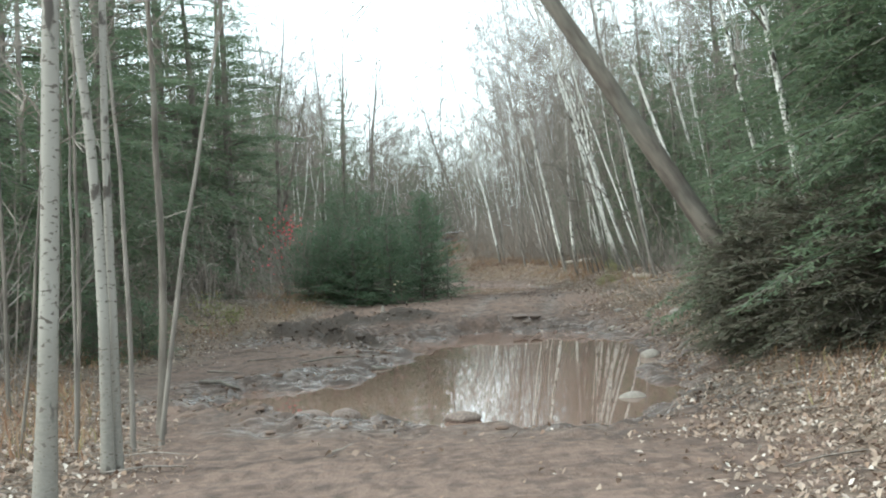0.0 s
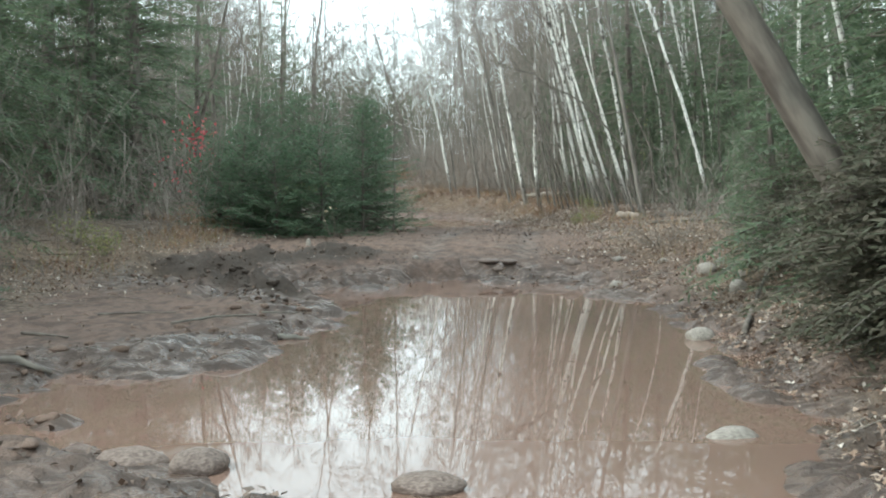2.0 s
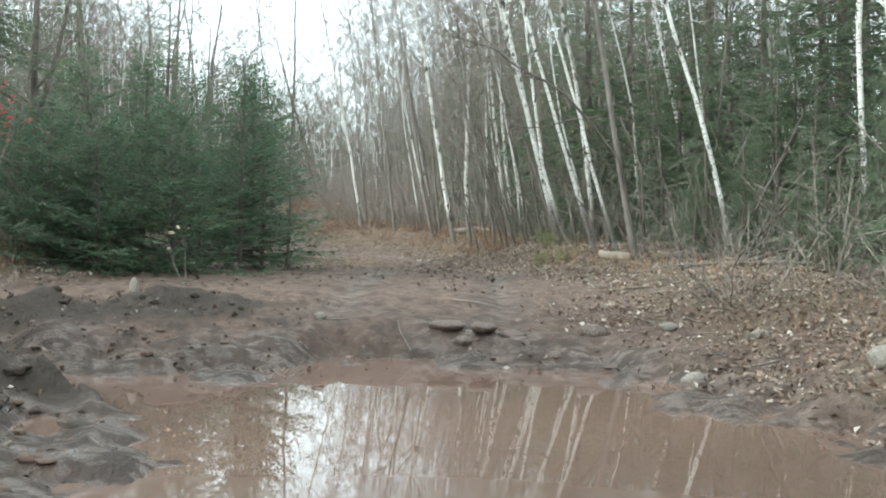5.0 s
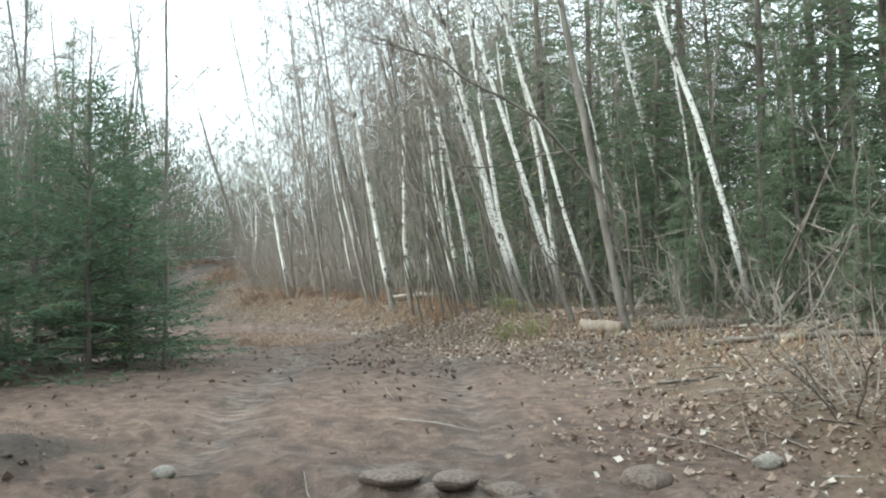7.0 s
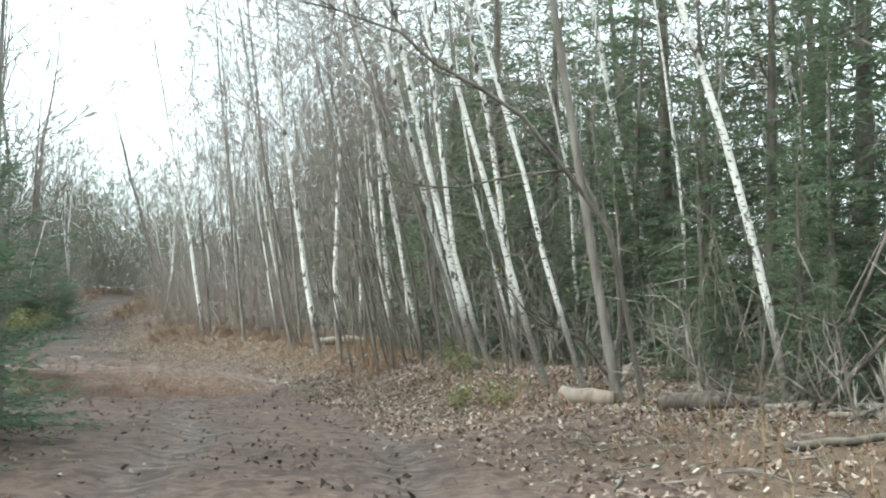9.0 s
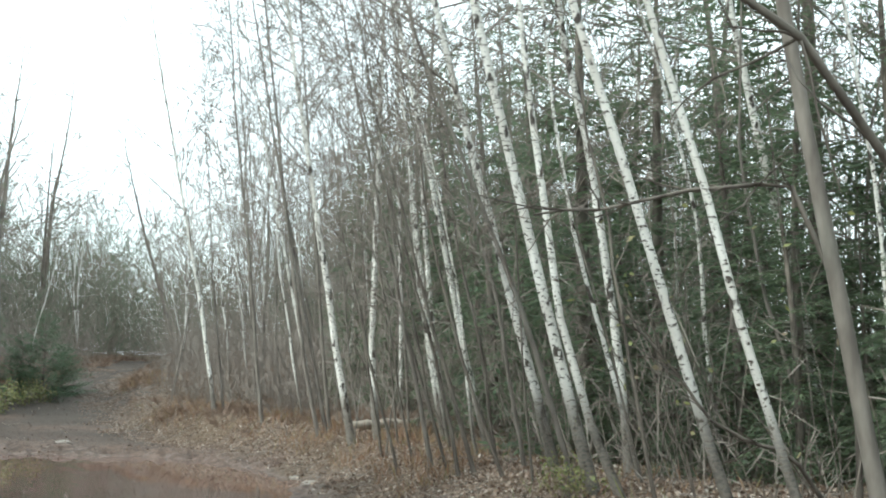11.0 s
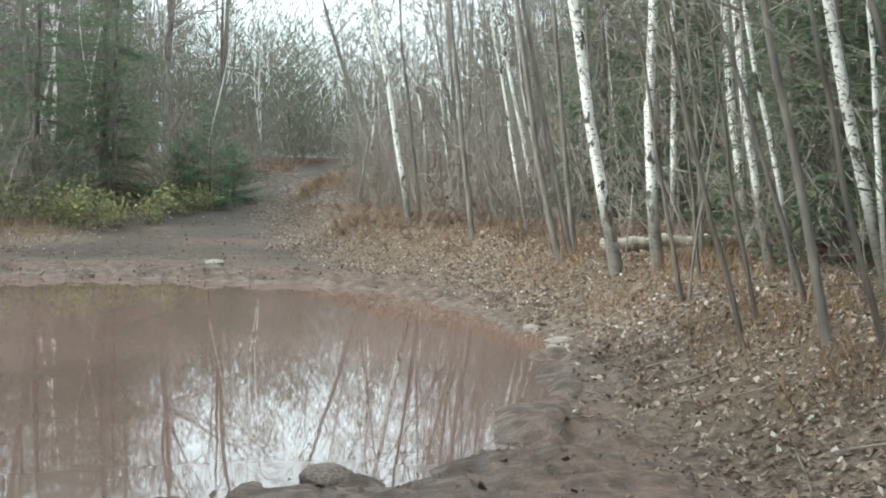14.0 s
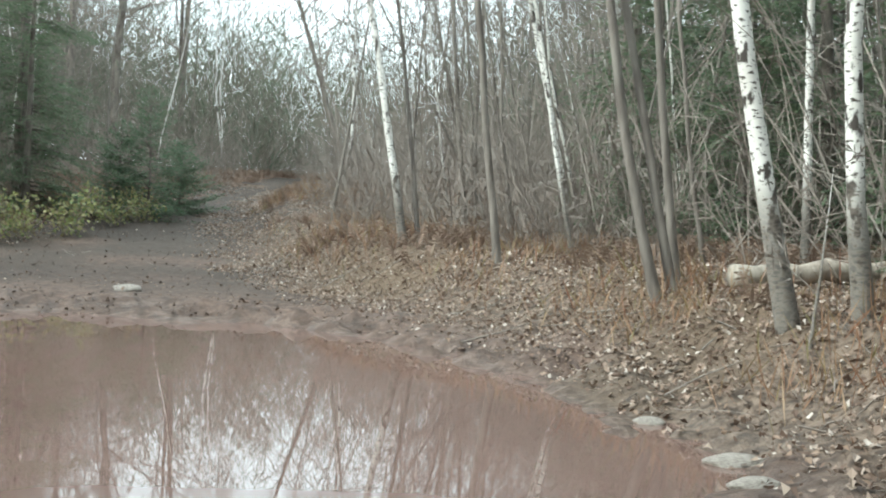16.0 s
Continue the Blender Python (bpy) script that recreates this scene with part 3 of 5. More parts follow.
brush = Kind([conifer("dead_evergreen_brush", 470 + i, (2.3, 1.9)[i], 0.03, M_DEADNEEDLE, (1.9, 1.7)[i], bare=0.03, whorls=15, per=6, droop=-0.10, twig_gap=0.075, blade=0.11, width=0.034, crowd=0.34, taper=0.55,
                      label="low brown half-dead evergreen brush drooping over the bank", category="brush") for i in range(2)])
spruces = Kind([conifer("young_spruce", 500 + i, (2.2, 1.9, 2.9)[i], 0.03, M_SPRUCE, (1.15, 1.15, 1.15)[i], bare=0.02, whorls=20, per=6, droop=0.03, twig_gap=0.07, blade=0.08, width=0.02, taper=0.8,
                        label="bushy young green spruce beside the muddy track") for i in range(3)])

# the row along the bank
WHITE_BIRCH = "slender leafless white birch with dark bands beside the track"
GREY_STEM = "thin leafless grey-barked young tree leaning to the track"


def bank_trees(rows, bark, group, label, name, first=0.26, branches=34, spread=0.25, twigs=5, fork=0.0, crooked=0.03, category="tree"):
    """Rows of foot x, y, lean at the foot, lean above, trunk radius, height: each tree its own shape."""
    for i, (x, y, low, high, r, h) in enumerate(rows):
        h = h * 1.22 if h > 10 else h
        t = bare_tree(name, 1000 + int(x * 131 + y * 57) % 900, h, r * 0.86, bark, first, branches if h > 4 else 3, spread, 9 if r > 0.04 else 6, twigs, crooked,
                      fork if i % 3 == 1 else 0.0, label=label, low=low, high=high, category=category)
        t.matrix_basis = pose(x, y, ground_at(x, y))
        tagged(t, group=group)


bank_trees([(5.31, 47.3, -12.2, -10.9, 0.088, 14), (5.75, 47.1, -7.7, 0.4, 0.080, 14), (6.97, 51.0, -1.5, -1.8, 0.058, 13), (3.1, 55.8, -9.4, -12.9, 0.070, 13),
            (5.75, 57.0, -10.6, -12.5, 0.058, 13), (6.9, 46.5, -12.6, -8.1, 0.066, 13), (7.6, 49.2, -13.2, -5.8, 0.080, 14), (6.75, 39.97, -14.4, -16.9, 0.080, 14), (6.9, 43.5, -16.8, -12.9, 0.070, 13),
            (5.76, 36.0, -17.0, -14.8, 0.068, 14), (5.86, 35.6, -25.0, -7.8, 0.048, 13), (5.7, 33.1, -19.5, -17.0, 0.046, 13), (6.0, 32.7, -19.5, -16.5, 0.040, 12), (7.2, 38.6, -4.8, -10.5, 0.072, 14),
            (7.3, 30.75, -12.0, -18.5, 0.054, 13), (11.1, 35.5, -8.7, -11.9, 0.080, 14), (11.3, 37.0, -7.7, -8.7, 0.062, 14), (9.5, 38.0, -9.7, -12.2, 0.075, 14), (12.9, 36.0, -15.0, -11.8, 0.080, 14),
            (5.45, 16.0, -13.6, -8.3, 0.075, 11), (5.9, 19.0, -14.0, -10.9, 0.052, 11), (13.4, 40.0, -5.3, -9.6, 0.10, 15)],
           M_BIRCH, "birches along the track", WHITE_BIRCH, "birch_tree", fork=0.5)
bank_trees([(4.09, 53.13, -7.3, -8.1, 0.058, 12), (4.95, 49.3, -14.5, -9.3, 0.057, 12), (5.1, 49.35, -12.4, -12.3, 0.050, 12), (5.2, 49.6, -7.9, -5.8, 0.048, 12), (3.32, 55.9, -6.5, -6.6, 0.045, 10), (4.5, 60.7, -6.8, -5.0, 0.058, 13),
            (6.07, 31.96, -11.7, -9.6, 0.066, 13), (5.5, 41.5, -11.8, -13.8, 0.045, 9), (6.0, 37.2, -17.2, -21.3, 0.041, 9)],
           M_BARK, "thin trees of the wood", GREY_STEM, "young_tree")
bank_trees([(5.45, 45.0, -9.8, -11.7, 0.032, 6), (5.22, 42.4, -14.3, -15.2, 0.031, 6.5), (5.43, 39.7, -11.8, -17.7, 0.034, 7), (5.6, 39.6, -16.4, -15.9, 0.038, 8), (6.0, 39.97, -9.5, -12.3, 0.034, 7), (5.6, 38.37, -22.2, -12.3, 0.030, 7),
            (5.61, 37.35, -6.4, -2.2, 0.019, 6), (6.45, 36.5, -12.4, -18.6, 0.017, 5), (5.6, 43.2, -13.0, -10.0, 0.026, 6), (5.5, 40.6, -17.0, -12.0, 0.028, 7), (5.75, 34.6, -10.0, -13.0, 0.024, 6), (5.9, 45.9, -8.0, -10.0, 0.026, 6)],
           M_DARKBARK, "thin trees of the wood", "thin dark-barked sapling rooted in the leafy bank", "sapling", first=0.25, branches=14, spread=0.2, twigs=3, crooked=0.06)
bank_trees([(5.26, 46.77, 8.8, -0.8, 0.020, 1.4)], M_BIRCH, "birches along the track", "short broken stub of a dead young birch", "birch_stub", branches=2)
each(birches, [(-10.2, 74, -4, 1.25, 0), (-9.0, 75, 2, 1.3, 2), (-8.2, 76, 5, 1.3, 3), (-7.3, 75, 9, 1.35, 1), (-9.6, 77, 1, 1.2, 3), (-8.7, 72, 6, 1.2, 2), (9.2, 30.0, -3, 1.3, 3), (9.9, 30.6, -3, 1.3, 2), (10.6, 29.6, -8, 1.0, 0)],
     "birches along the track")
each(poles, [(5.1, 53.7, -11, 1.1, 0), (6.4, 42.4, -14, 1.0, 2), (6.9, 37.6, -15, 1.1, 0), (8.4, 38.5, -13, 1.2, 2), (6.6, 45.0, -12, 1.1, 0), (9.0, 36, -11, 1.2, 2), (6.2, 58.5, -12, 1.1, 0)],
     "birches along the track")
each(greys, [(5.5, 44.9, 3, 0.6, 1), (6.3, 39.8, -9, 1.1, 3), (6.2, 43.6, -10, 1.0, 0), (6.5, 47.9, -8, 1.1, 2), (6.1, 51.6, -7, 1.1, 3)],
     "thin trees of the wood")
ASPEN = "smooth pale grey aspen with dark knots by the puddle"
bank_trees([(-2.17, 6.64, 4.0, 2.4, 0.072, 11)], M_ASPEN, "aspens at the start", ASPEN, "aspen_tree", first=0.5, branches=16, crooked=0.008)
bank_trees([(-2.18, 7.86, 1.0, -3.8, 0.053, 10), (-2.14, 7.95, 0.5, 1.0, 0.042, 10)], M_ASPEN, "aspens at the start", ASPEN, "aspen_tree", first=0.5, branches=16, crooked=0.012)
bank_trees([(-2.45, 9.45, 1.8, -1.8, 0.030, 8), (-2.35, 9.95, 8.5, 11.3, 0.031, 8), (-6.49, 18.36, 0.3, 0.2, 0.08, 11), (-2.75, 9.0, 2.0, 1.0, 0.02, 6)], M_BARK, "thin trees of the wood", "thin leafless grey-barked young tree", "young_tree", first=0.4, branches=16, twigs=3)
bank_trees([(-2.58, 10.89, 4.2, -0.5, 0.052, 9), (-2.95, 8.4, 8.0, 5.0, 0.018, 5), (-3.2, 10.4, 3.0, 2.0, 0.03, 7), (-3.6, 9.2, -2.0, 1.0, 0.022, 6), (-4.2, 11.5, 1.0, 0.5, 0.03, 8), (-4.9, 13.0, 2.0, -1.0, 0.035, 9)], M_DARKBARK, "thin trees of the wood", "thin dark leafless young tree", "young_tree", first=0.4, branches=16, twigs=3)
leaner = bare_tree("leaning_tree", 340, 15.0, 0.165, M_DARKBARK, 0.42, branches=26, spread=0.3, sides=14, crooked=0.008, twigs=7, label="thick grey-brown trunk leaning far over the track")
leaner.matrix_basis = stand(4.45, 15.3, -32.5, 0, 60, 1.0)
each(bigs, [(-6.5, 84, 2, 1.2, 0), (-8.2, 82, 0, 1.1, 1), (-4.6, 88, 3, 1.1, 1), (-10, 76, -3, 1.1, 0), (-5.2, 40, 2, 0.75, 1), (-7.5, 44, -3, 0.8, 0), (2.2, 82, -10, 0.8, 2), (-12, 52, 0, 1.0, 1)], "hardwoods")

# thin poles growing up through the spruces
each(greys, [(0.25, 29.5, 1.0, 0.85, 1), (-0.9, 29.2, 0.5, 0.8, 2), (-1.3, 29.8, 1.5, 0.85, 1), (0.0, 33.0, 1.0, 0.9, 2), (-0.5, 34.5, 2.0, 0.8, 1)], "thin poles in the spruces")
each(spruces, [(-0.35, 28.3, 0, 1.0, 2), (-1.1, 27.2, 0, 1.0, 0), (-1.9, 27.0, 0, 1.0, 1), (-2.6, 27.6, 0, 0.95, 0), (-1.6, 28.6, 0, 1.0, 2), (-0.1, 29.8, 0, 1.0, 2), (-2.4, 29.2, 0, 1.0, 2),
               (-0.3, 31.6, 0, 1.1, 2), (-3.2, 28.6, 0, 0.9, 0), (-1.2, 31.0, 0, 1.1, 2), (-4.9, 19.2, 0, 0.55, 1), (-5.4, 18.2, 0, 0.6, 0), (-2.1, 65.6, 0, 1.1, 2), (-2.9, 66.2, 0, 1.0, 0), (-1.7, 67.5, 0, 1.0, 1)], "spruces beside the puddle")

# evergreens
each(hemlocks, [(5.5, 11.4, -3, 1.0, 1), (6.2, 14.0, -4, 1.1, 1), (5.6, 9.6, -3, 0.95, 0), (6.4, 12.6, -3, 1.0, 1), (5.9, 16.6, -3, 0.9, 2), (6.6, 19.2, -2, 1.0, 0), (5.9, 22.2, -3, 0.55, 2), (7.2, 15.0, -3, 1.1, 1), (5.2, 20.6, -5, 0.6, 2), (5.6, 14.4, -4, 0.9, 2), (4.9, 8.2, -8, 0.6, 0),
                (8.8, 29.0, -3, 0.40, 2), (7.3, 28.3, -3, 0.26, 2), (6.2, 25.4, -3, 0.24, 2), (6.9, 24.0, -3, 0.38, 2), (7.6, 30.4, -3, 0.2, 2), (7.0, 31.6, -3, 0.22, 0), (9.3, 27.4, -3, 0.4, 0), (7.4, 26.2, -3, 0.3, 0), (9.0, 36.5, -2, 0.45, 2),
                (7.0, 29.6, -3, 0.2, 2), (7.9, 31.4, -3, 0.3, 2), (8.4, 30.2, -3, 0.35, 0), (7.8, 27.6, -3, 0.3, 2), (6.7, 27.2, -3, 0.2, 0), (7.5, 33.2, -3, 0.28, 2), (8.3, 35.0, -3, 0.35, 2), (7.7, 38.0, -3, 0.3, 0), (7.4, 41.0, -3, 0.28, 2), (9.0, 33.0, -3, 0.5, 0),
                (5.9, 17.6, -3, 1.1, 0), (7.0, 16.4, -3, 1.2, 0), (6.8, 20.8, -2, 1.1, 0), (7.8, 19.0, -2, 1.1, 1), (7.4, 11.4, -2, 1.1, 0)],
     "hemlocks of the wood")
each(brush, [(4.1, 14.2, -8, 0.72, 0), (4.15, 14.9, -8, 0.85, 1), (4.7, 10.3, -4, 0.5, 1), (4.5, 11.4, -6, 0.75, 0), (4.45, 12.6, -6, 0.9, 1), (4.55, 13.8, -6, 0.95, 0), (4.7, 15.0, -6, 0.8, 1), (4.75, 16.4, -6, 0.75, 0), (5.0, 18.0, -4, 0.7, 1), (5.3, 12.0, 0, 1.0, 0), (5.2, 19.4, -4, 0.6, 0)], "dead brush")

each(firs, [(10.8, 33, -3, 1.0, 0), (12.5, 38, -3, 1.1, 1), (10.2, 41, -3, 0.7, 1), (12.2, 45.5, -3, 1.1, 0), (9.6, 48.5, -3, 0.9, 1), (11, 55, -3, 1.1, 0), (13.5, 30, -3, 1.2, 1), (14, 50, 0, 1.2, 0),
            (9.8, 52.5, -2, 1.0, 1), (8.9, 57.5, -3, 0.9, 0), (10.5, 62, 0, 1.1, 1), (12.8, 59, 0, 1.2, 0), (11.3, 27.5, 0, 1.1, 0), (13.0, 24, 0, 1.2, 1), (15, 42, 0, 1.2, 0), (16, 35, 0, 1.2, 1), (8.4, 46.0, -3, 0.45, 1), (9.2, 43.4, -3, 0.5, 0),
            (-12, 36, 0, 1.2, 0), (-14, 47, 0, 1.2, 1), (-10.5, 54, 0, 1.1, 0), (-11.5, 68, 0, 1.2, 0), (-12, 20, 0, 1.2, 1), (-13, 14, 0, 1.2, 0), (-9, 13, 0, 1.0, 1), (11, 12, 0, 1.2, 0), (10.5, 18.5, 0, 1.1, 1), (-5, 94, 0, 0.8, 0), (5.5, 92, 0, 0.5, 1), (-1.5, 97, 0, 0.55, 0),
            (7.6, 31.0, -4, 0.32, 1), (8.6, 31.8, -4, 0.4, 0), (9.6, 33.4, -3, 0.5, 1), (8.0, 36.2, -3, 0.38, 0), (10.2, 29.0, -3, 0.5, 1), (7.9, 40.5, -3, 0.35, 1), (8.2, 27.0, -3, 0.42, 0), (8.6, 38.4, -3, 0.6, 1), (9.4, 45.2, -3, 0.75, 0), (8.8, 50.8, -3, 0.7, 1), (7.8, 55.2, -3, 0.6, 0), (9.9, 37.2, -3, 0.8, 1), (7.6, 61.5, 0, 0.7, 0), (11.5, 49, 0, 1.1, 1),
            (8.4, 17.5, -2, 1.1, 0), (8.3, 23.2, -2, 0.9, 1), (7.6, 9.0, 0, 1.1, 1), (9.8, 26.5, 0, 1.0, 0), (-9.8, 21, 0, 1.1, 1), (-9.0, 29, 0, 1.2, 0), (-8.0, 61, 0, 1.1, 0), (-9.5, 67, 0, 1.1, 1), (-10.5, 64, 0, 1.2, 0), (-7.5, 37, 0, 0.9, 1), (-7.0, 34, 0, 1.2, 0)],
     "evergreens standing back")
each(firs, [(9.6, 60.5, -2, 1.25, 0), (11.4, 65, -2, 1.3, 1), (8.6, 64.0, -2, 1.0, 0), (10.8, 52.8, -2, 1.2, 1), (8.2, 42.6, -3, 1.15, 1), (9.4, 34.6, -2, 0.75, 0), (10.4, 31.6, -2, 0.85, 1), (8.9, 37.6, -2, 0.6, 0), (8.1, 34.0, -2, 0.42, 1), (11.6, 35.6, -3, 1.3, 0), (10.2, 39.2, -3, 1.1, 0), (9.0, 41.6, -3, 1.0, 1), (8.2, 47.8, -3, 0.85, 0), (9.6, 56.4, -3, 1.0, 1), (7.2, 57.4, -2, 0.7, 0)], "evergreens standing back")
each(hemlocks, [(-7.0, 15.8, 0, 1.1, 1), (-8.6, 19.5, 0, 1.25, 1), (-7.8, 33.5, 0, 1.3, 1), (-9.6, 26.0, 0, 1.35, 1), (-10.0, 37.0, 0, 1.4, 1), (-7.4, 40.0, 0, 1.2, 1), (-6.5, 36.6, 0, 1.2, 1), (-8.2, 30.0, 0, 1.2, 1), (-7.2, 25.5, 0, 1.15, 1), (-6.4, 21.5, 0, 0.9, 0), (-6.1, 18.4, 0, 0.7, 2), (-6.2, 63.5, 0, 1.0, 0), (-5.2, 66.5, 0, 0.95, 1), (-5.0, 62.5, 0, 0.5, 2), (-4.4, 64.2, 0, 0.8, 0), (-6.5, 56, 0, 0.6, 2)], "hemlocks of the wood")

# the depth of the wood on both sides
for i in range(34):
    y = rs0.uniform(26, 78)
    x = np.interp(y, EDGE_Y, EDGE_R) + 4.0 + 11 * rs0.rand()
    (birches if i % 4 == 0 else poles if i % 4 == 2 else thins).put(rs0.randint(5), stand(x, y, rs0.normal(-9, 4), rs0.normal(0, 3), rs0.uniform(0, 360), rs0.uniform(0.8, 1.2)), group="birches along the track")
for i in range(30):
    y = rs0.uniform(24, 84)
    x = np.interp(y, EDGE_Y, EDGE_R) + 3.2 + 13 * rs0.rand() ** 1.2
    thins.put(rs0.randint(3), stand(x, y, rs0.normal(-6, 4), rs0.normal(0, 4), rs0.uniform(0, 360), rs0.uniform(0.7, 1.2) * (1.3 if y > 45 else 1.0)), group="thin trees of the wood")
for i in range(60):
    y = rs0.uniform(34, 96)
    x = np.interp(y, EDGE_Y, EDGE_L) - 1.8 - 13 * rs0.rand()
    if abs(y - 63) < 4 and x > -6:
        continue
    (thins if i % 4 else birches).put(rs0.randint(4), stand(x, y, rs0.normal(1, 4), rs0.normal(0, 4), rs0.uniform(0, 360), rs0.uniform(0.6, 1.2)), group="thin trees of the wood")


for i in range(38):
    y = rs0.uniform(56, 92)
    if i % 3:
        x = np.interp(y, EDGE_Y, EDGE_R) + 0.9 + 5 * rs0.rand()
    else:
        x = np.interp(y, EDGE_Y, EDGE_L) - 0.8 - 5 * rs0.rand()
        if y < 70:
            continue
    if y > 74 and i % 2:
        continue
    (thins if i % 4 else poles).put(rs0.randint(3), stand(x, y, rs0.normal(-4, 4), rs0.normal(0, 4), rs0.uniform(0, 360), rs0.uniform(0.95, 1.5)), group="thin trees of the wood")


def shrub(seed, height, stems, spread):
    """A leafless thicket of thin stems from one root."""
    rs = np.random.RandomState(seed)
    thing = new("bare_shrub")
    sh, tw = Shape(), Shape()
    for _ in range(stems):
        a = rs.uniform(0, 6.28)
        d = np.array((math.cos(a) * spread, math.sin(a) * spread, 1.0))
        p = wander(rs, np.array((math.cos(a), math.sin(a), 0)) * rs.uniform(0, 0.3) + np.array((0, 0, -0.05)), d, height * rs.uniform(0.5, 1.1), 6, 0.13, 0.02)
        sh.tube(p, [0.009 * (1 - 0.8 * k / 6) for k in range(7)], 3)
        for _ in range(5):
            k = rs.randint(1, 7)
            q = wander(rs, p[k], unit(p[k] - p[k - 1]) + rs.normal(0, 0.6, 3), height * rs.uniform(0.15, 0.4), 3, 0.2)
            tw.tube(q, [0.004, 0.0035, 0.003, 0.002], 3)
            tw.tube(wander(rs, q[1], unit(q[2] - q[1]) + rs.normal(0, 0.7, 3), height * 0.15, 2, 0.2), [0.003, 0.0025, 0.002], 3)
    tagged(sh.done("stem_tangle", M_TWIG, thing), kind="stuff")
    tagged(tw.done("twig_spray", M_TWIG, thing), kind="stuff")
    return tagged(thing, "leafless brown thicket of thin stems on the forest edge", "shrub")


shrubs = Kind([shrub(600 + i, (1.6, 2.4, 1.1)[i], (16, 18, 16)[i], (0.7, 0.45, 1.0)[i]) for i in range(3)])
for i in range(26):
    y = rs0.uniform(9, 74)
    right = rs0.rand() < 0.62
    if right:
        x = np.interp(y, EDGE_Y, EDGE_R) + (1.0 if y < 24 else 1.9) + 7 * rs0.rand() ** 1.5
        if 22 < y < 38:
            continue
    else:
        x = np.interp(y, EDGE_Y, EDGE_L) - 0.9 - 6 * rs0.rand() ** 1.5
    shrubs.put(rs0.randint(3), stand(x, y, rs0.normal(0, 8), rs0.normal(0, 8), rs0.uniform(0, 360), rs0.uniform(0.6, 1.15)), group="bare thickets")
for i in range(12):
    y = rs0.uniform(11, 24)
    x = np.interp(y, EDGE_Y, EDGE_R) + 0.9 + 2.2 * rs0.rand()
    shrubs.put(2, stand(x, y, rs0.normal(-10, 8), rs0.normal(0, 8), rs0.uniform(0, 360), rs0.uniform(0.7, 1.2)), group="bare thickets")


for i in range(6):
    y = rs0.uniform(22, 31)
    x = np.interp(y, EDGE_Y, EDGE_R) + 1.6 + 3.0 * rs0.rand()
    shrubs.put(2, stand(x, y, rs0.normal(0, 10), rs0.normal(0, 10), rs0.uniform(0, 360), rs0.uniform(0.35, 0.8)), group="bare thickets")
for i in range(44):
    y = rs0.uniform(54, 96)
    x = np.interp(y, EDGE_Y, EDGE_R) + 0.8 + 4.0 * rs0.rand() ** 1.3 if i % 2 or y < 66 else np.interp(y, EDGE_Y, EDGE_L) - 0.8 - 4.0 * rs0.rand() ** 1.3
    shrubs.put(rs0.randint(3), stand(x, y, rs0.normal(0, 10), rs0.normal(0, 10), rs0.uniform(0, 360), rs0.uniform(0.6, 1.1)), group="bare thickets")


def far_woods():
    """The crowd of stems behind all the rest, with twigs as thin slivers."""
    rs = np.random.RandomState(5)
    sh = Shape()
    F, D, L, W = [], [], [], []
    count = 0
    while count < 1250:
        side = rs.randint(7)
        if side < 3:
            y, x = rs.uniform(78, 128), rs.uniform(-30, 34)
        elif side < 5:
            y, x = rs.uniform(14, 92), rs.uniform(10, 34)
        else:
            y, x = rs.uniform(6, 92), rs.uniform(-32, -9)
        if np.interp(y, EDGE_Y, EDGE_L) - 0.8 < x < np.interp(y, EDGE_Y, EDGE_R) + 0.8 and y < 100:
            continue
        # a lighter gap above the end of the track
        if y > 70 and -8 < x < 5.5 and rs.rand() < 0.8:
            continue
        count += 1
        h = rs.uniform(8, 15) * (1.3 if y > 70 else 1.0)
        p = np.array(wander(rs, np.array((x, y, ground_fast(x, y) - 0.2)), np.array((rs.normal(-0.04, 0.06), rs.normal(0, 0.06), 1)), h, 5, 0.075, 0.05))
        r = 0.018 + 0.045 * rs.rand() ** 1.5
        sh.tube(p, [r * (1 - 0.88 * k / 5) for k in range(6)], 4)
        m = 52 if y > 70 else 34
        u = 5 * rs.uniform(0.18, 0.98, m)
        k = np.minimum(u.astype(int), 4)
        foot = p[k] + (p[k + 1] - p[k]) * (u - k)[:, None]
        a = rs.uniform(0, 6.28, m)
        d = rows_unit(np.stack([np.cos(a), np.sin(a), rs.uniform(0.3, 1.3, m)], 1))
        ln = rs.uniform(0.7, 2.6, m) * (1.3 if y > 70 else 1.0) * (1.15 - u / 5)+0.3
        F.append(foot), D.append(d), L.append(ln), W.append(np.full(m, 0.034))
        for _ in range(3):
            f2 = foot + d * (ln * rs.uniform(0.3, 0.95, m))[:, None]
            F.append(f2), D.append(rows_unit(d + rs.normal(0, 0.55, (m, 3)))), L.append(ln * rs.uniform(0.3, 0.7, m)), W.append(np.full(m, 0.02))
    F, D, L, W = np.concatenate(F), np.concatenate(D), np.concatenate(L), np.concatenate(W)
    sh.blades(F, D, rows_unit(np.cross(D, rs.normal(0, 1, D.shape))), L, W)
    tagged(sh.done("far_woods", M_FARWOOD), "distant leafless grey-brown woodland", "woodland", kind="stuff")


far_woods()


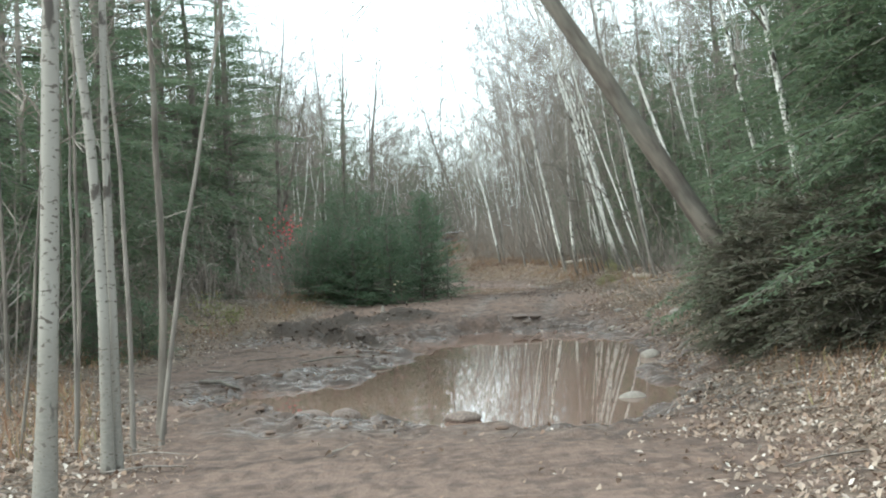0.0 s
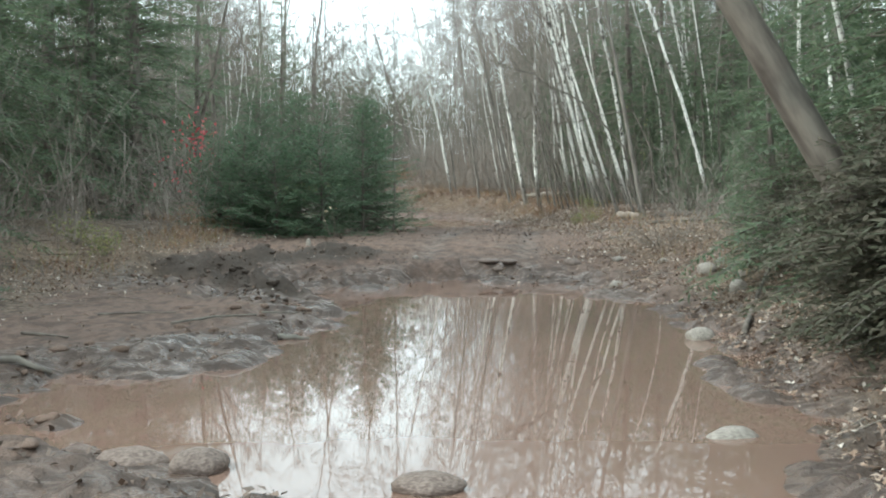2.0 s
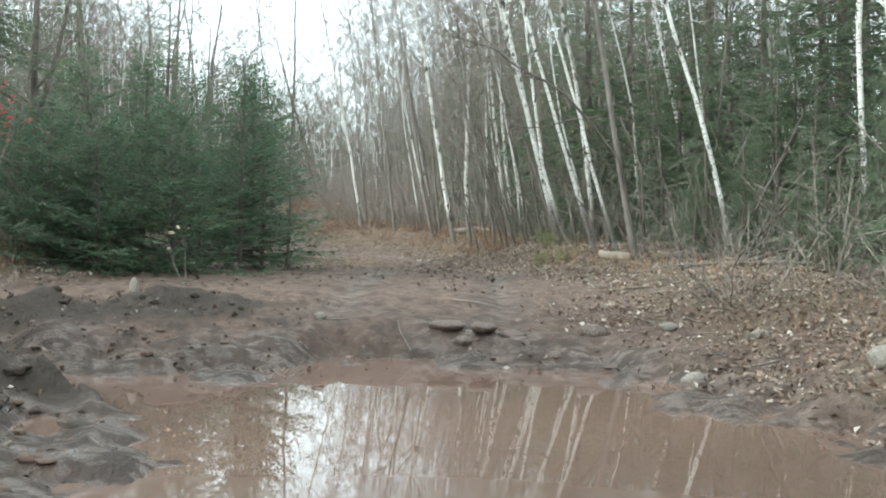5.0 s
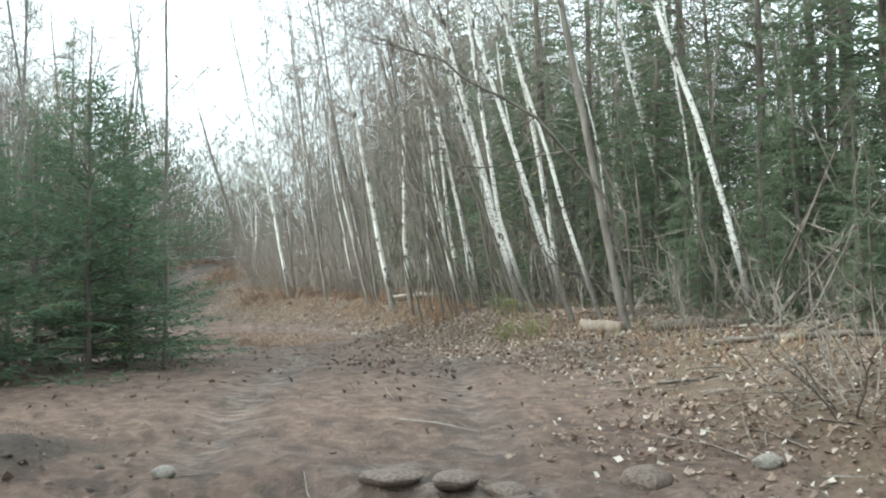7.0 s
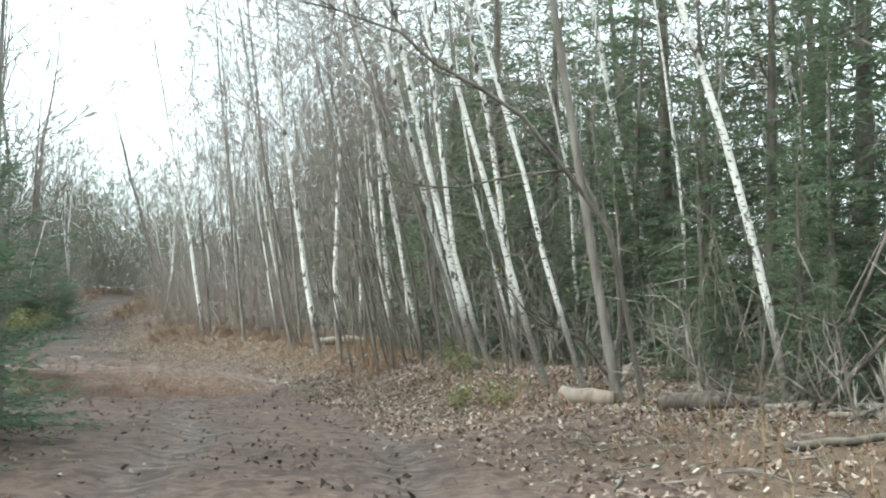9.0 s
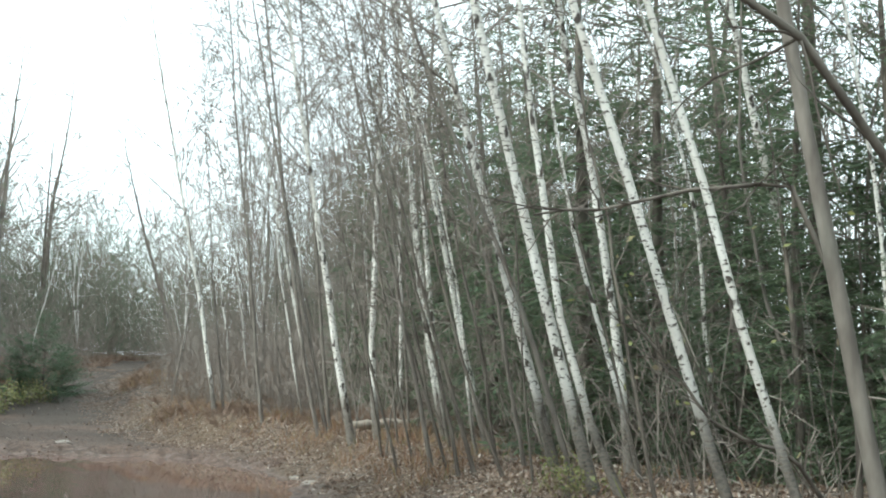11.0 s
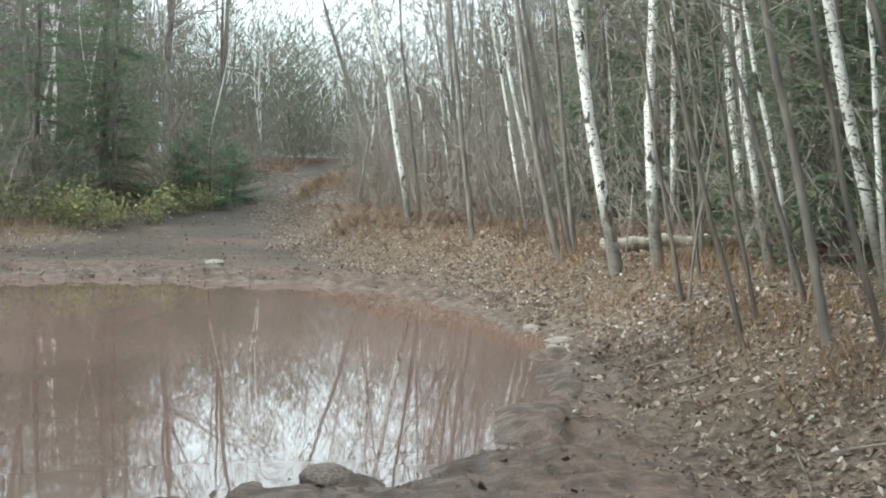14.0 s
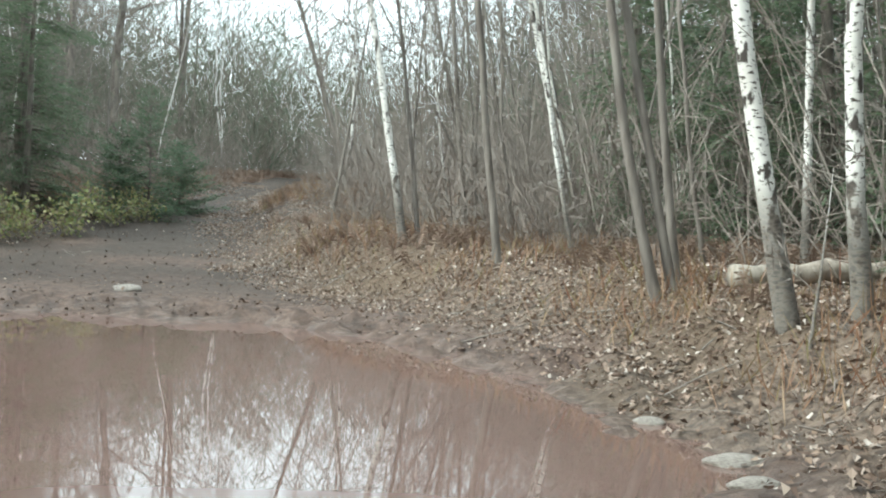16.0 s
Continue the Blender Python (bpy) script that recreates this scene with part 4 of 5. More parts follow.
def far_thicket():
    """Low evergreen and twiggy growth that closes the view under the far trees."""
    rs = np.random.RandomState(8)
    n = 5600
    side = rs.randint(4, size=n)
    y = np.where(side < 2, rs.uniform(84, 122, n), rs.uniform(16, 96, n))
    x = np.where(side < 2, rs.uniform(-28, 30, n), np.where(side == 2, rs.uniform(10, 28, n), rs.uniform(-26, -9, n)))
    keep = (x < np.interp(y, EDGE_Y, EDGE_L) - 1) | (x > np.interp(y, EDGE_Y, EDGE_R) + 1)
    x, y = x[keep], y[keep]
    m = 40
    size = np.repeat(rs.uniform(0.5, 1.7, len(x)) * (1 + 2.2 * step01(80, 95, y)), m)
    X, Y = np.repeat(x, m), np.repeat(y, m)
    u = rs.rand(len(X))
    reach = (1 - u) * size * 0.6
    a = rs.uniform(0, 6.28, len(X))
    P = np.stack([X + np.cos(a) * reach * rs.rand(len(X)), Y + np.sin(a) * reach * rs.rand(len(X)), np.repeat(land(x, y, False), m) + u * size * 2.0], 1)
    D = rows_unit(np.stack([np.cos(a), np.sin(a), rs.uniform(0.2, 2.2, len(X))], 1))
    sh = Shape()
    sh.blades(P, D, rows_unit(np.cross(D, rs.normal(0, 1, D.shape))), rs.uniform(0.3, 0.9, len(X)) * np.where(Y > 80, 1.8, 1.0), np.where(Y > 80, 0.04, 0.026))
    tagged(sh.done("far_thicket", M_THICKET, smooth=False), "distant low thicket of evergreens and brush", "thicket", kind="stuff")


far_thicket()


def undergrowth():
    """Countless thin stems between the trees."""
    rs = np.random.RandomState(51)
    n = 17000
    y = rs.uniform(12, 112, n)
    right = rs.rand(n) < 0.6
    x = np.where(right, np.interp(y, EDGE_Y, EDGE_R) + np.where(y < 24, 1.2, 2.0) + 17 * rs.rand(n) ** 1.3, np.interp(y, EDGE_Y, EDGE_L) - 1.2 - 14 * rs.rand(n) ** 1.2)
    h = rs.uniform(0.5, 3.2, n) * np.where(rs.rand(n) < 0.5, 0.6, 1.0) * np.where(rs.rand(n) < 0.3, 1.7, 1.0)
    h = h * np.where((y < 37) & (x > 0), 0.42, 1.0)
    P = np.stack([x, y, land(x, y, False) - 0.05], 1)
    D = rows_unit(np.stack([rs.normal(-0.12, 0.42, n), rs.normal(0, 0.42, n), np.ones(n)], 1))
    sh = Shape()
    sh.blades(P, D, rows_unit(np.cross(D, rs.normal(0, 1, (n, 3)))), h, np.full(n, 0.017))
    for _ in range(7):
        f = P + D * (h * rs.uniform(0.2, 0.95, n))[:, None]
        d = rows_unit(D + rs.normal(0, 0.75, (n, 3)))
        sh.blades(f, d, rows_unit(np.cross(d, rs.normal(0, 1, (n, 3)))), h * rs.uniform(0.15, 0.5, n), np.full(n, 0.012))
    tagged(sh.done("undergrowth", M_TWIG), "grey-brown leafless undergrowth of thin stems", "undergrowth", kind="stuff")


undergrowth()


# ---- leaves, grass ----
def strew(name, count, seed, where, size, material, label, lift=0.012):
    """Leaves lying on the ground. where(x, y, r, l, d): how likely one lies there."""
    rs = np.random.RandomState(seed)
    X, Y = rs.uniform(-9, 11, count * 9), rs.uniform(3, 80, count * 9)
    r, l = X - np.interp(Y, EDGE_Y, EDGE_R), np.interp(Y, EDGE_Y, EDGE_L) - X
    d = np.minimum(edge_distance(POOL_A, X, Y), edge_distance(POOL_B, X, Y))
    keep = rs.rand(len(X)) < where(X, Y, r, l, d)
    X, Y = X[keep][:count], Y[keep][:count]
    Z = land(X, Y) + lift
    n = len(X)
    a = rs.uniform(0, 2 * math.pi, n)
    tilt = rs.normal(0, 0.5, n)
    dr = rows_unit(np.stack([np.cos(a), np.sin(a), tilt], 1))
    sd = rows_unit(np.stack([-np.sin(a), np.cos(a), rs.normal(0, 0.6, n)], 1))
    L = size[0] + (size[1] - size[0]) * rs.rand(n) ** 1.5
    sh = Shape()
    P = np.stack([X, Y, Z], 1) - dr * (L * 0.5)[:, None] + np.array((0, 0, 1.0)) * np.abs(tilt * L * 0.4)[:, None]
    sh.blades(P, dr, sd, L, L * rs.uniform(0.35, 0.95, n), fold=rs.normal(0.05, 0.18, n))
    tagged(sh.done(name, material, smooth=False), label, "leaves", kind="stuff")


def on_banks(X, Y, r, l, d):
    patch = np.clip(0.6 + 0.5 * vnoise(X, Y, 1.1, 20) + 0.3 * vnoise(X, Y, 0.35, 24), 0.3, 1)
    right = step01(-0.9, 0.3, r + 0.4 * vnoise(X, Y, 0.9, 21) + np.where(Y > 34, np.where(Y > 41.5, 0.15, -0.35), 0)) * step01(5.0, 1.5, r)
    left = 0.6 * step01(-0.4, 0.5, l) * step01(4.0, 1.0, l)
    near = 1.0 + 0.6 * step01(14, 8, Y) - 0.35 * step01(20, 23, Y) * step01(33, 30, Y) + 1.2 * step01(30, 35, Y) * step01(56, 48, Y)
    shore = np.where(Y > 37, 0.25 + 0.75 * step01(0.3, 1.1, d), 1.0)
    return np.clip(np.maximum(right, left) * patch * near * shore * (d > 0.12), 0, 1)


def on_mud(X, Y, r, l, d):
    return 0.35 * (np.maximum(r, l) < 0) * (d > 0.05) * np.clip(0.2 + vnoise(X, Y, 1.1, 22), 0, 1)


strew("leaf_litter", 230000, 31, on_banks, (0.022, 0.068), M_LEAF, "dry brown and tan fallen leaves covering the banks")
strew("scattered_leaves", 11000, 32, on_mud, (0.025, 0.07), M_LEAF, "scattered dead leaves pressed into the mud")


def grass_blades(name, seed, n, material, label, bias):
    rs = np.random.RandomState(seed)
    X, Y = rs.uniform(-8, 9, n), rs.uniform(8, 72, n)
    r, l = X - np.interp(Y, EDGE_Y, EDGE_R), np.interp(Y, EDGE_Y, EDGE_L) - X
    lik = step01(0.2, 0.8, r) * step01(4.0, 1.2, r) * np.where(Y > 40, 1.0, 0.35) + step01(0.1, 0.8, l) * step01(4.0, 1.5, l) * 0.8
    lik = lik * np.clip(0.3 + 1.1 * vnoise(X, Y, 1.2, seed % 60), 0, 1) * bias(X, Y)
    keep = rs.rand(n) < lik
    X, Y = X[keep], Y[keep]
    n = len(X)
    P = np.stack([X, Y, land(X, Y) - 0.01], 1)
    dr = rows_unit(np.stack([rs.normal(0, 0.45, n), rs.normal(0, 0.45, n), np.ones(n)], 1))
    sd = rows_unit(np.cross(dr, rs.normal(0, 1, (n, 3))))
    sh = Shape()
    sh.blades(P, dr, sd, rs.uniform(0.08, 0.34, n) * np.where(Y > 46, 1.3, 1.0), rs.uniform(0.005, 0.014, n))
    tagged(sh.done(name, material, smooth=False), label, "grass", kind="stuff")


grass_blades("dead_grass", 41, 220000, M_GRASS, "tan and rust dead grass and ferns on the banks", lambda X, Y: 1.0)
grass_blades("green_grass", 44, 200000, M_GREEN, "patches of yellow-green grass among the dead leaves",
             lambda X, Y: np.exp(-((X + 4.0) / 1.2) ** 2 - ((Y - 24.6) / 1.4) ** 2) + np.exp(-((X - 4.9) / 0.7) ** 2 - ((Y - 32.0) / 1.6) ** 2) + 0.7 * np.exp(-((X - 5.3) / 0.7) ** 2 - ((Y - 36) / 1.5) ** 2)
             + 0.6 * np.exp(-((X + 3.2) / 1.5) ** 2 - ((Y - 61) / 2.0) ** 2))


def twig_litter():
    """Fallen twigs lying all over the banks and the edges of the mud."""
    rs = np.random.RandomState(61)
    n = 9000
    X, Y = rs.uniform(-7.5, 9.5, n), rs.uniform(6, 60, n)
    r, l = X - np.interp(Y, EDGE_Y, EDGE_R), np.interp(Y, EDGE_Y, EDGE_L) - X
    d = np.minimum(edge_distance(POOL_A, X, Y), edge_distance(POOL_B, X, Y))
    keep = (rs.rand(n) < np.where(np.maximum(r, l) > 0, 0.75, 0.05)) & (d > 0.15)
    X, Y = X[keep], Y[keep]
    sh = Shape()
    for x, y in zip(X, Y):
        L, a = 0.12 + 0.75 * rs.rand() ** 2, rs.uniform(0, 6.28)
        dx, dy = math.cos(a) * L / 2, math.sin(a) * L / 2
        z = [ground_fast(x + k * dx, y + k * dy) for k in (-1, 0, 1)]
        w = 0.003 + 0.007 * rs.rand() ** 2
        sh.tube([(x - dx, y - dy, z[0] + rs.uniform(0.0, 0.04)), (x + rs.normal(0, 0.02), y + rs.normal(0, 0.02), z[1] + 0.02 + rs.uniform(0, 0.03)), (x + dx, y + dy, z[2] + rs.uniform(0.0, 0.06))], [w, w * 0.85, w * 0.5], 3)
    tagged(sh.done("twig_litter", M_TWIG), "fallen twigs and broken sticks among the leaves", "twigs", kind="stuff")


twig_litter()


def ferns():
    """Rust-brown dead fern fronds, drooping, in tufts along the bank of the far puddle."""
    rs = np.random.RandomState(62)
    n = 4000
    X, Y = rs.uniform(-9, 11, n * 4), rs.uniform(44, 96, n * 4)
    r, l = X - np.interp(Y, EDGE_Y, EDGE_R), np.interp(Y, EDGE_Y, EDGE_L) - X
    e = np.maximum(r, l)
    keep = (rs.rand(n * 4) < step01(0.5, 1.1, e) * step01(7, 3, e) * np.clip(0.55 + 0.8 * vnoise(X, Y, 1.8, 40), 0, 1) * np.where(r > l, step01(44, 51, Y), step01(64, 68, Y)))
    X, Y = X[keep][:n], Y[keep][:n]
    Z = land(X, Y)
    m = len(X)
    sh = Shape()
    for _ in range(7):
        a = rs.uniform(0, 6.28, m)
        L = rs.uniform(0.13, 0.36, m)
        out = np.stack([np.cos(a), np.sin(a), rs.uniform(0.5, 1.6, m)], 1)
        d = rows_unit(out)
        P = np.stack([X, Y, Z], 1)
        side = rows_unit(np.stack([-np.sin(a), np.cos(a), rs.normal(0, 0.3, m)], 1))
        sh.blades(P, d, side, L, L * 0.09)
        for k in (0.35, 0.55, 0.75, 0.92):
            for sg in (-1, 1):
                q = P + d * (L * k)[:, None]
                dd = rows_unit(side * sg + d * 0.5 - np.array((0, 0, 0.5)))
                sh.blades(q, dd, d, L * (0.5 - 0.36 * k), L * 0.07)
    tagged(sh.done("dead_ferns", M_FERN, smooth=False), "rust-brown withered ferns on the bank", "ferns", kind="stuff")


ferns()


def on_churn(X, Y, r, l, d):
    heap = np.exp(-((X - 2.2) / 0.45) ** 2 - ((Y - 28.2) / 1.3) ** 2) + np.exp(-((X - 4.1) / 0.6) ** 2 - ((Y - 39.4) / 0.9) ** 2) + 0.5 * np.exp(-((X - 0.2) / 0.4) ** 2 - ((Y - 30.5) / 1.6) ** 2)
    shore = 0.5 * step01(1.3, 0.3, d) * (d > 0.1) * np.where(X < -0.3, 2.2, np.where(Y > 36, 1.3, 0.9)) + 0.16 * (np.maximum(r, l) < 0) * (Y > 22.5) * (Y < 38) + 0.2 * (np.maximum(r, l) < 0) * (Y > 52)
    soil = 1.6 * np.exp(-((X + 1.75) / 0.9) ** 2 - ((Y - 21.1 - 0.75 * (-1.75 - X)) / 0.3) ** 2) + 1.4 * np.exp(-((Y - 24.0 - 0.15 * X) / 0.4) ** 2) * step01(0.3, -0.6, X) * step01(-4.5, -3.0, X)
    return np.clip((heap + shore + soil) * (0.5 + 0.7 * vnoise(X, Y, 0.3, 41)), 0, 1)


strew("mud_debris", 34000, 33, on_churn, (0.015, 0.07), M_DEBRIS, "dark trampled leaves and bark bits churned into the mud")


# ---- stones, clods, logs ----
def stone(name, seed, material, label, category="stone", detail=3, uneven=1.0):
    rs = np.random.RandomState(seed)
    bm = bmesh.new()
    bmesh.ops.create_icosphere(bm, subdivisions=detail, radius=1.0)
    cuts = rs.normal(0, 1, (7, 3))
    for v in bm.verts:
        for c in cuts:
            c = Vector(c).normalized()
            over = v.co.dot(c) - 0.72
            if over > 0:
                v.co -= c * over * 0.85
        v.co *= 1 + uneven * (0.10 * noise.noise(v.co * 1.7 + Vector((seed, 0, 0))) + 0.05 * noise.noise(v.co * 5))
    for f in bm.faces:
        f.smooth = True
    ob = part(name, bm, material, None)
    return tagged(ob, label, category)


def set_stone(ob, used, x, y, sx, sy, sz, turn, sunk=0.35, z=None):
    """A stone with half-sizes in metres, sunk by a share of its height."""
    zz = ground_at(x, y) if z is None else z
    m = pose(x, y, zz + sz * (1 - 2 * sunk), 0, 0, turn) @ Matrix.Diagonal((sx, sy, sz, 1))
    if used:
        ob = copy_thing(ob, m @ Matrix.Diagonal((1 / ob.scale[0], 1 / ob.scale[1], 1 / ob.scale[2], 1)))
    else:
        ob.matrix_basis = m
    return ob


pale = stone("stone", 3, M_STONE, "pale rounded field stone half sunk in mud")
dark = stone("stone", 8, M_REDSTONE, "muddy reddish brown stone at the edge of the water")
clod = stone("mud_clod", 12, M_MUDCLOD, "dark lump of churned mud at the shore", "mud", 2, 4.0)
for i, (x, y, sx, sy, sz, tn) in enumerate([(2.05, 12.6, 0.20, 0.13, 0.11, 20), (3.25, 21.6, 0.13, 0.1, 0.08, 40), (3.0, 16.6, 0.16, 0.12, 0.10, 10), (4.2, 19.2, 0.15, 0.12, 0.11, 70), (4.25, 20.7, 0.14, 0.12, 0.1, 0),
                                            (4.35, 45.55, 0.2, 0.13, 0.06, 15), (4.25, 45.0, 0.17, 0.1, 0.05, 30), (4.2, 46.7, 0.12, 0.09, 0.05, 0), (-0.4, 54.2, 0.22, 0.14, 0.07, 0), (4.5, 20.0, 0.07, 0.07, 0.06, 0),
                                            (4.6, 21.2, 0.11, 0.08, 0.06, 50), (4.1, 22.4, 0.09, 0.07, 0.05, 20), (3.62, 23.28, 0.10, 0.07, 0.05, 20), (0.52, 23.54, 0.07, 0.05, 0.04, 30), (-1.17, 24.3, 0.05, 0.05, 0.13, 0)]):
    set_stone(pale, i > 0, x, y, sx, sy, sz, tn)
for i, (x, y, sx, sy, sz, tn, zz) in enumerate([(2.15, 39.8, 0.15, 0.11, 0.09, 10, 0.0), (0.2, 11.55, 0.19, 0.12, 0.075, 8, 0.0), (2.88, 23.15, 0.15, 0.1, 0.10, 15, None), (1.63, 23.43, 0.17, 0.1, 0.05, 5, None), (1.94, 23.3, 0.15, 0.1, 0.05, 35, None), (2.2, 23.26, 0.11, 0.08, 0.06, 0, None), (1.75, 23.2, 0.08, 0.06, 0.05, 0, None),
                                                (-1.35, 12.1, 0.2, 0.13, 0.09, 5, 0.0), (-0.98, 12.0, 0.19, 0.12, 0.10, 50, 0.0)]):
    set_stone(dark, i > 0, x, y, sx, sy, sz, tn, z=zz)
rs1 = np.random.RandomState(77)
heap = stone("soil_clod", 15, M_SOIL, "dark churned soil clod pushed up at the shore", "soil", 3, 4.5)
for i in range(150):
    if i < 100:
        u = i / 99
        x, y, s = -2.5 + 1.5 * u + rs1.normal(0, 0.1), 21.9 - 2.0 * u + rs1.normal(0, 0.12), 0.014 + 0.055 * rs1.rand() ** 2
    else:
        x = rs1.uniform(-3.6, 0.3)
        y, s = 23.9 + 0.15 * x + rs1.normal(0, 0.2), rs1.uniform(0.015, 0.045)
    set_stone(heap, i > 0, x, y, s * rs1.uniform(1.0, 1.7), s, s * rs1.uniform(0.7, 1.0), rs1.uniform(0, 360), 0.62)
for i in range(60):
    y = rs1.uniform(23.5, 38)
    x = np.interp(y, EDGE_Y, EDGE_L) + (np.interp(y, EDGE_Y, EDGE_R) - np.interp(y, EDGE_Y, EDGE_L)) * rs1.rand()
    s = rs1.uniform(0.012, 0.032) * (1.7 if rs1.rand() < 0.08 else 1)
    set_stone(clod, i > 0, x, y, s * rs1.uniform(1, 1.8), s, s * rs1.uniform(0.4, 0.7), rs1.uniform(0, 360))
made = 0
while made < 70:
    x, y = rs1.uniform(-4.4, -0.4), rs1.uniform(11.5, 23)
    dd = float(edge_distance(POOL_A, np.array([x]), np.array([y]))[0])
    if not 0.05 < dd < 1.6:
        continue
    s = rs1.uniform(0.02, 0.06)
    set_stone(clod, True, x, y, s * rs1.uniform(1, 1.9), s, s * rs1.uniform(0.5, 0.8), rs1.uniform(0, 360), 0.5)
    made += 1
made = 0
while made < 150:
    x, y = rs1.uniform(-4.5, 4.8), (rs1.uniform(9, 25) if rs1.rand() < 0.7 else rs1.uniform(36, 54))
    dd = float(min(edge_distance(POOL_A, np.array([x]), np.array([y]))[0], edge_distance(POOL_B, np.array([x]), np.array([y]))[0]))
    if not 0.05 < dd < 1.3 or rs1.rand() > 1.2 - dd * 0.7:
        continue
    s = rs1.uniform(0.015, 0.042) * (1.6 if rs1.rand() < 0.1 else 1)
    set_stone(clod, True, x, y, s * rs1.uniform(1, 1.8), s, s * rs1.uniform(0.3, 0.55), rs1.uniform(0, 360))
    made += 1


def log(name, points, radii, material, label, sides=12):
    """A fallen trunk or stick through the given points."""
    rs = np.random.RandomState(int(abs(points[0][0]) * 97) % 1000)
    P = [np.array(p, float) for p in points]
    fine, rr = [], []
    for k in range(len(P) - 1):
        for t in np.linspace(0, 1, 5)[: 4 if k < len(P) - 2 else 5]:
            fine.append(P[k] + (P[k + 1] - P[k]) * t + rs.normal(0, 0.15 * radii[k], 3))
            rr.append((radii[k] + (radii[k + 1] - radii[k]) * t) * rs.uniform(0.92, 1.08))
    fine = [fine[0]] + fine + [fine[-1]]
    fine[0] = fine[1] + (fine[1] - fine[2]) * 0.02
    fine[-1] = fine[-2] + (fine[-2] - fine[-3]) * 0.02
    rr = [0.001] + rr + [0.001]
    sh = Shape()
    sh.tube(fine, rr, sides)
    return tagged(sh.done(name, material), label, "log" if max(radii) > 0.05 else "branch")


def lying(x, y, r):
    return (x, y, ground_at(x, y) + r * 0.75)


log("fallen_log", [lying(5.5, 32.1, 0.10), lying(5.95, 31.75, 0.09)], [0.10, 0.085], M_LOG, "short tan fallen log with a cut end on the bank")
log("fallen_log", [lying(6.12, 31.1, 0.10), lying(6.45, 30.75, 0.11), lying(6.85, 30.3, 0.07)], [0.085, 0.115, 0.05], M_ROT, "thick dark rotten log with a broken end")
log("fallen_log", [lying(6.75, 30.3, 0.04), lying(7.2, 29.9, 0.05), lying(8.0, 29.4, 0.05)], [0.03, 0.05, 0.04], M_DEADWOOD, "pale splintered log among the fallen branches")
log("fallen_log", [lying(6.3, 28.6, 0.04), lying(7.6, 28.1, 0.04)], [0.028, 0.02], M_LOG, "pale splintered log among the fallen branches")
log("fallen_log", [lying(5.4, 48.75, 0.16), lying(6.3, 49.0, 0.14), lying(7.5, 49.3, 0.10)], [0.10, 0.095, 0.085], M_DEADWOOD, "pale fallen birch log behind the birches")
log("fallen_branch", [(3.35, 16.4, ground_at(3.35, 16.4) + 0.03), (4.0, 18.0, 0.22), (4.5, 19.0, 0.5)], [0.035, 0.028, 0.015], M_DARKBARK, "dark broken branch reaching down to the puddle", 8)
for a, b, r in [((6.78, 29.6), (7.9, 29.6, 3.05), 0.024), ((6.72, 29.4), (8.45, 29.4, 2.45), 0.026), ((6.7, 29.8), (7.75, 29.8, 2.45), 0.018), ((6.0, 27.5), (7.05, 27.5, 1.05), 0.026), ((6.3, 28.4), (8.2, 28.9, 1.3), 0.018), ((6.6, 30.2), (6.2, 31.4, 1.3), 0.014)]:
    log("dead_branch", [(a[0], a[1], ground_at(*a)), b], [r, r * 0.45], M_ROT, "bare dead branch propped up on the bank", 7)


def arch(points, r, label):
    """A long bare bough arching out of the wood, with side twigs."""
    rs = np.random.RandomState(int(points[0][0] * 50))
    P = np.array(points)
    t = np.linspace(0, len(P) - 1, 13)
    fine = np.stack([np.interp(t, np.arange(len(P)), P[:, k]) for k in range(3)], 1) + rs.normal(0, 0.012, (13, 3))
    thing = new("arching_sapling")
    st, sh = Shape(), Shape()
    st.tube(fine, r * np.linspace(1, 0.3, 13), 6)
    st.done("stem", M_DARKBARK, thing)
    for _ in range(16):
        k = rs.randint(3, 12)
        d = unit(fine[k + 1] - fine[k]) + rs.normal(0, 0.5, 3)
        q = wander(rs, fine[k], d, rs.uniform(0.3, 0.9), 4, 0.15)
        sh.tube(q, r * np.array((0.35, 0.3, 0.25, 0.2, 0.12)), 3)
    tagged(sh.done("twig_spray", M_DARKBARK, thing), kind="stuff")
    tagged(thing, label, "sapling")


arch([(6.6, 33.1, 0.7), (6.45, 33.0, 2.2), (6.03, 33, 3.13), (5.51, 33, 3.07), (5.04, 33, 2.98), (4.59, 33, 2.87), (4.15, 33, 2.82)], 0.024, "bare dark sapling arching over towards the track")
arch([(6.5, 33.2, 0.75), (6.01, 33, 1.3), (5.68, 33, 1.36), (5.4, 33, 1.51), (5.12, 33, 1.85), (4.8, 33, 2.22)], 0.018, "bare dark sapling bent low beside the birches")
arch([(5.6, 30.4, 0.8), (5.2, 30.2, 2.2), (4.3, 30, 3.1), (3.56, 30, 3.48), (3.22, 30, 3.72), (2.69, 30, 3.87), (2.18, 30, 3.97)], 0.024, "bare dark sapling arching high over the track")


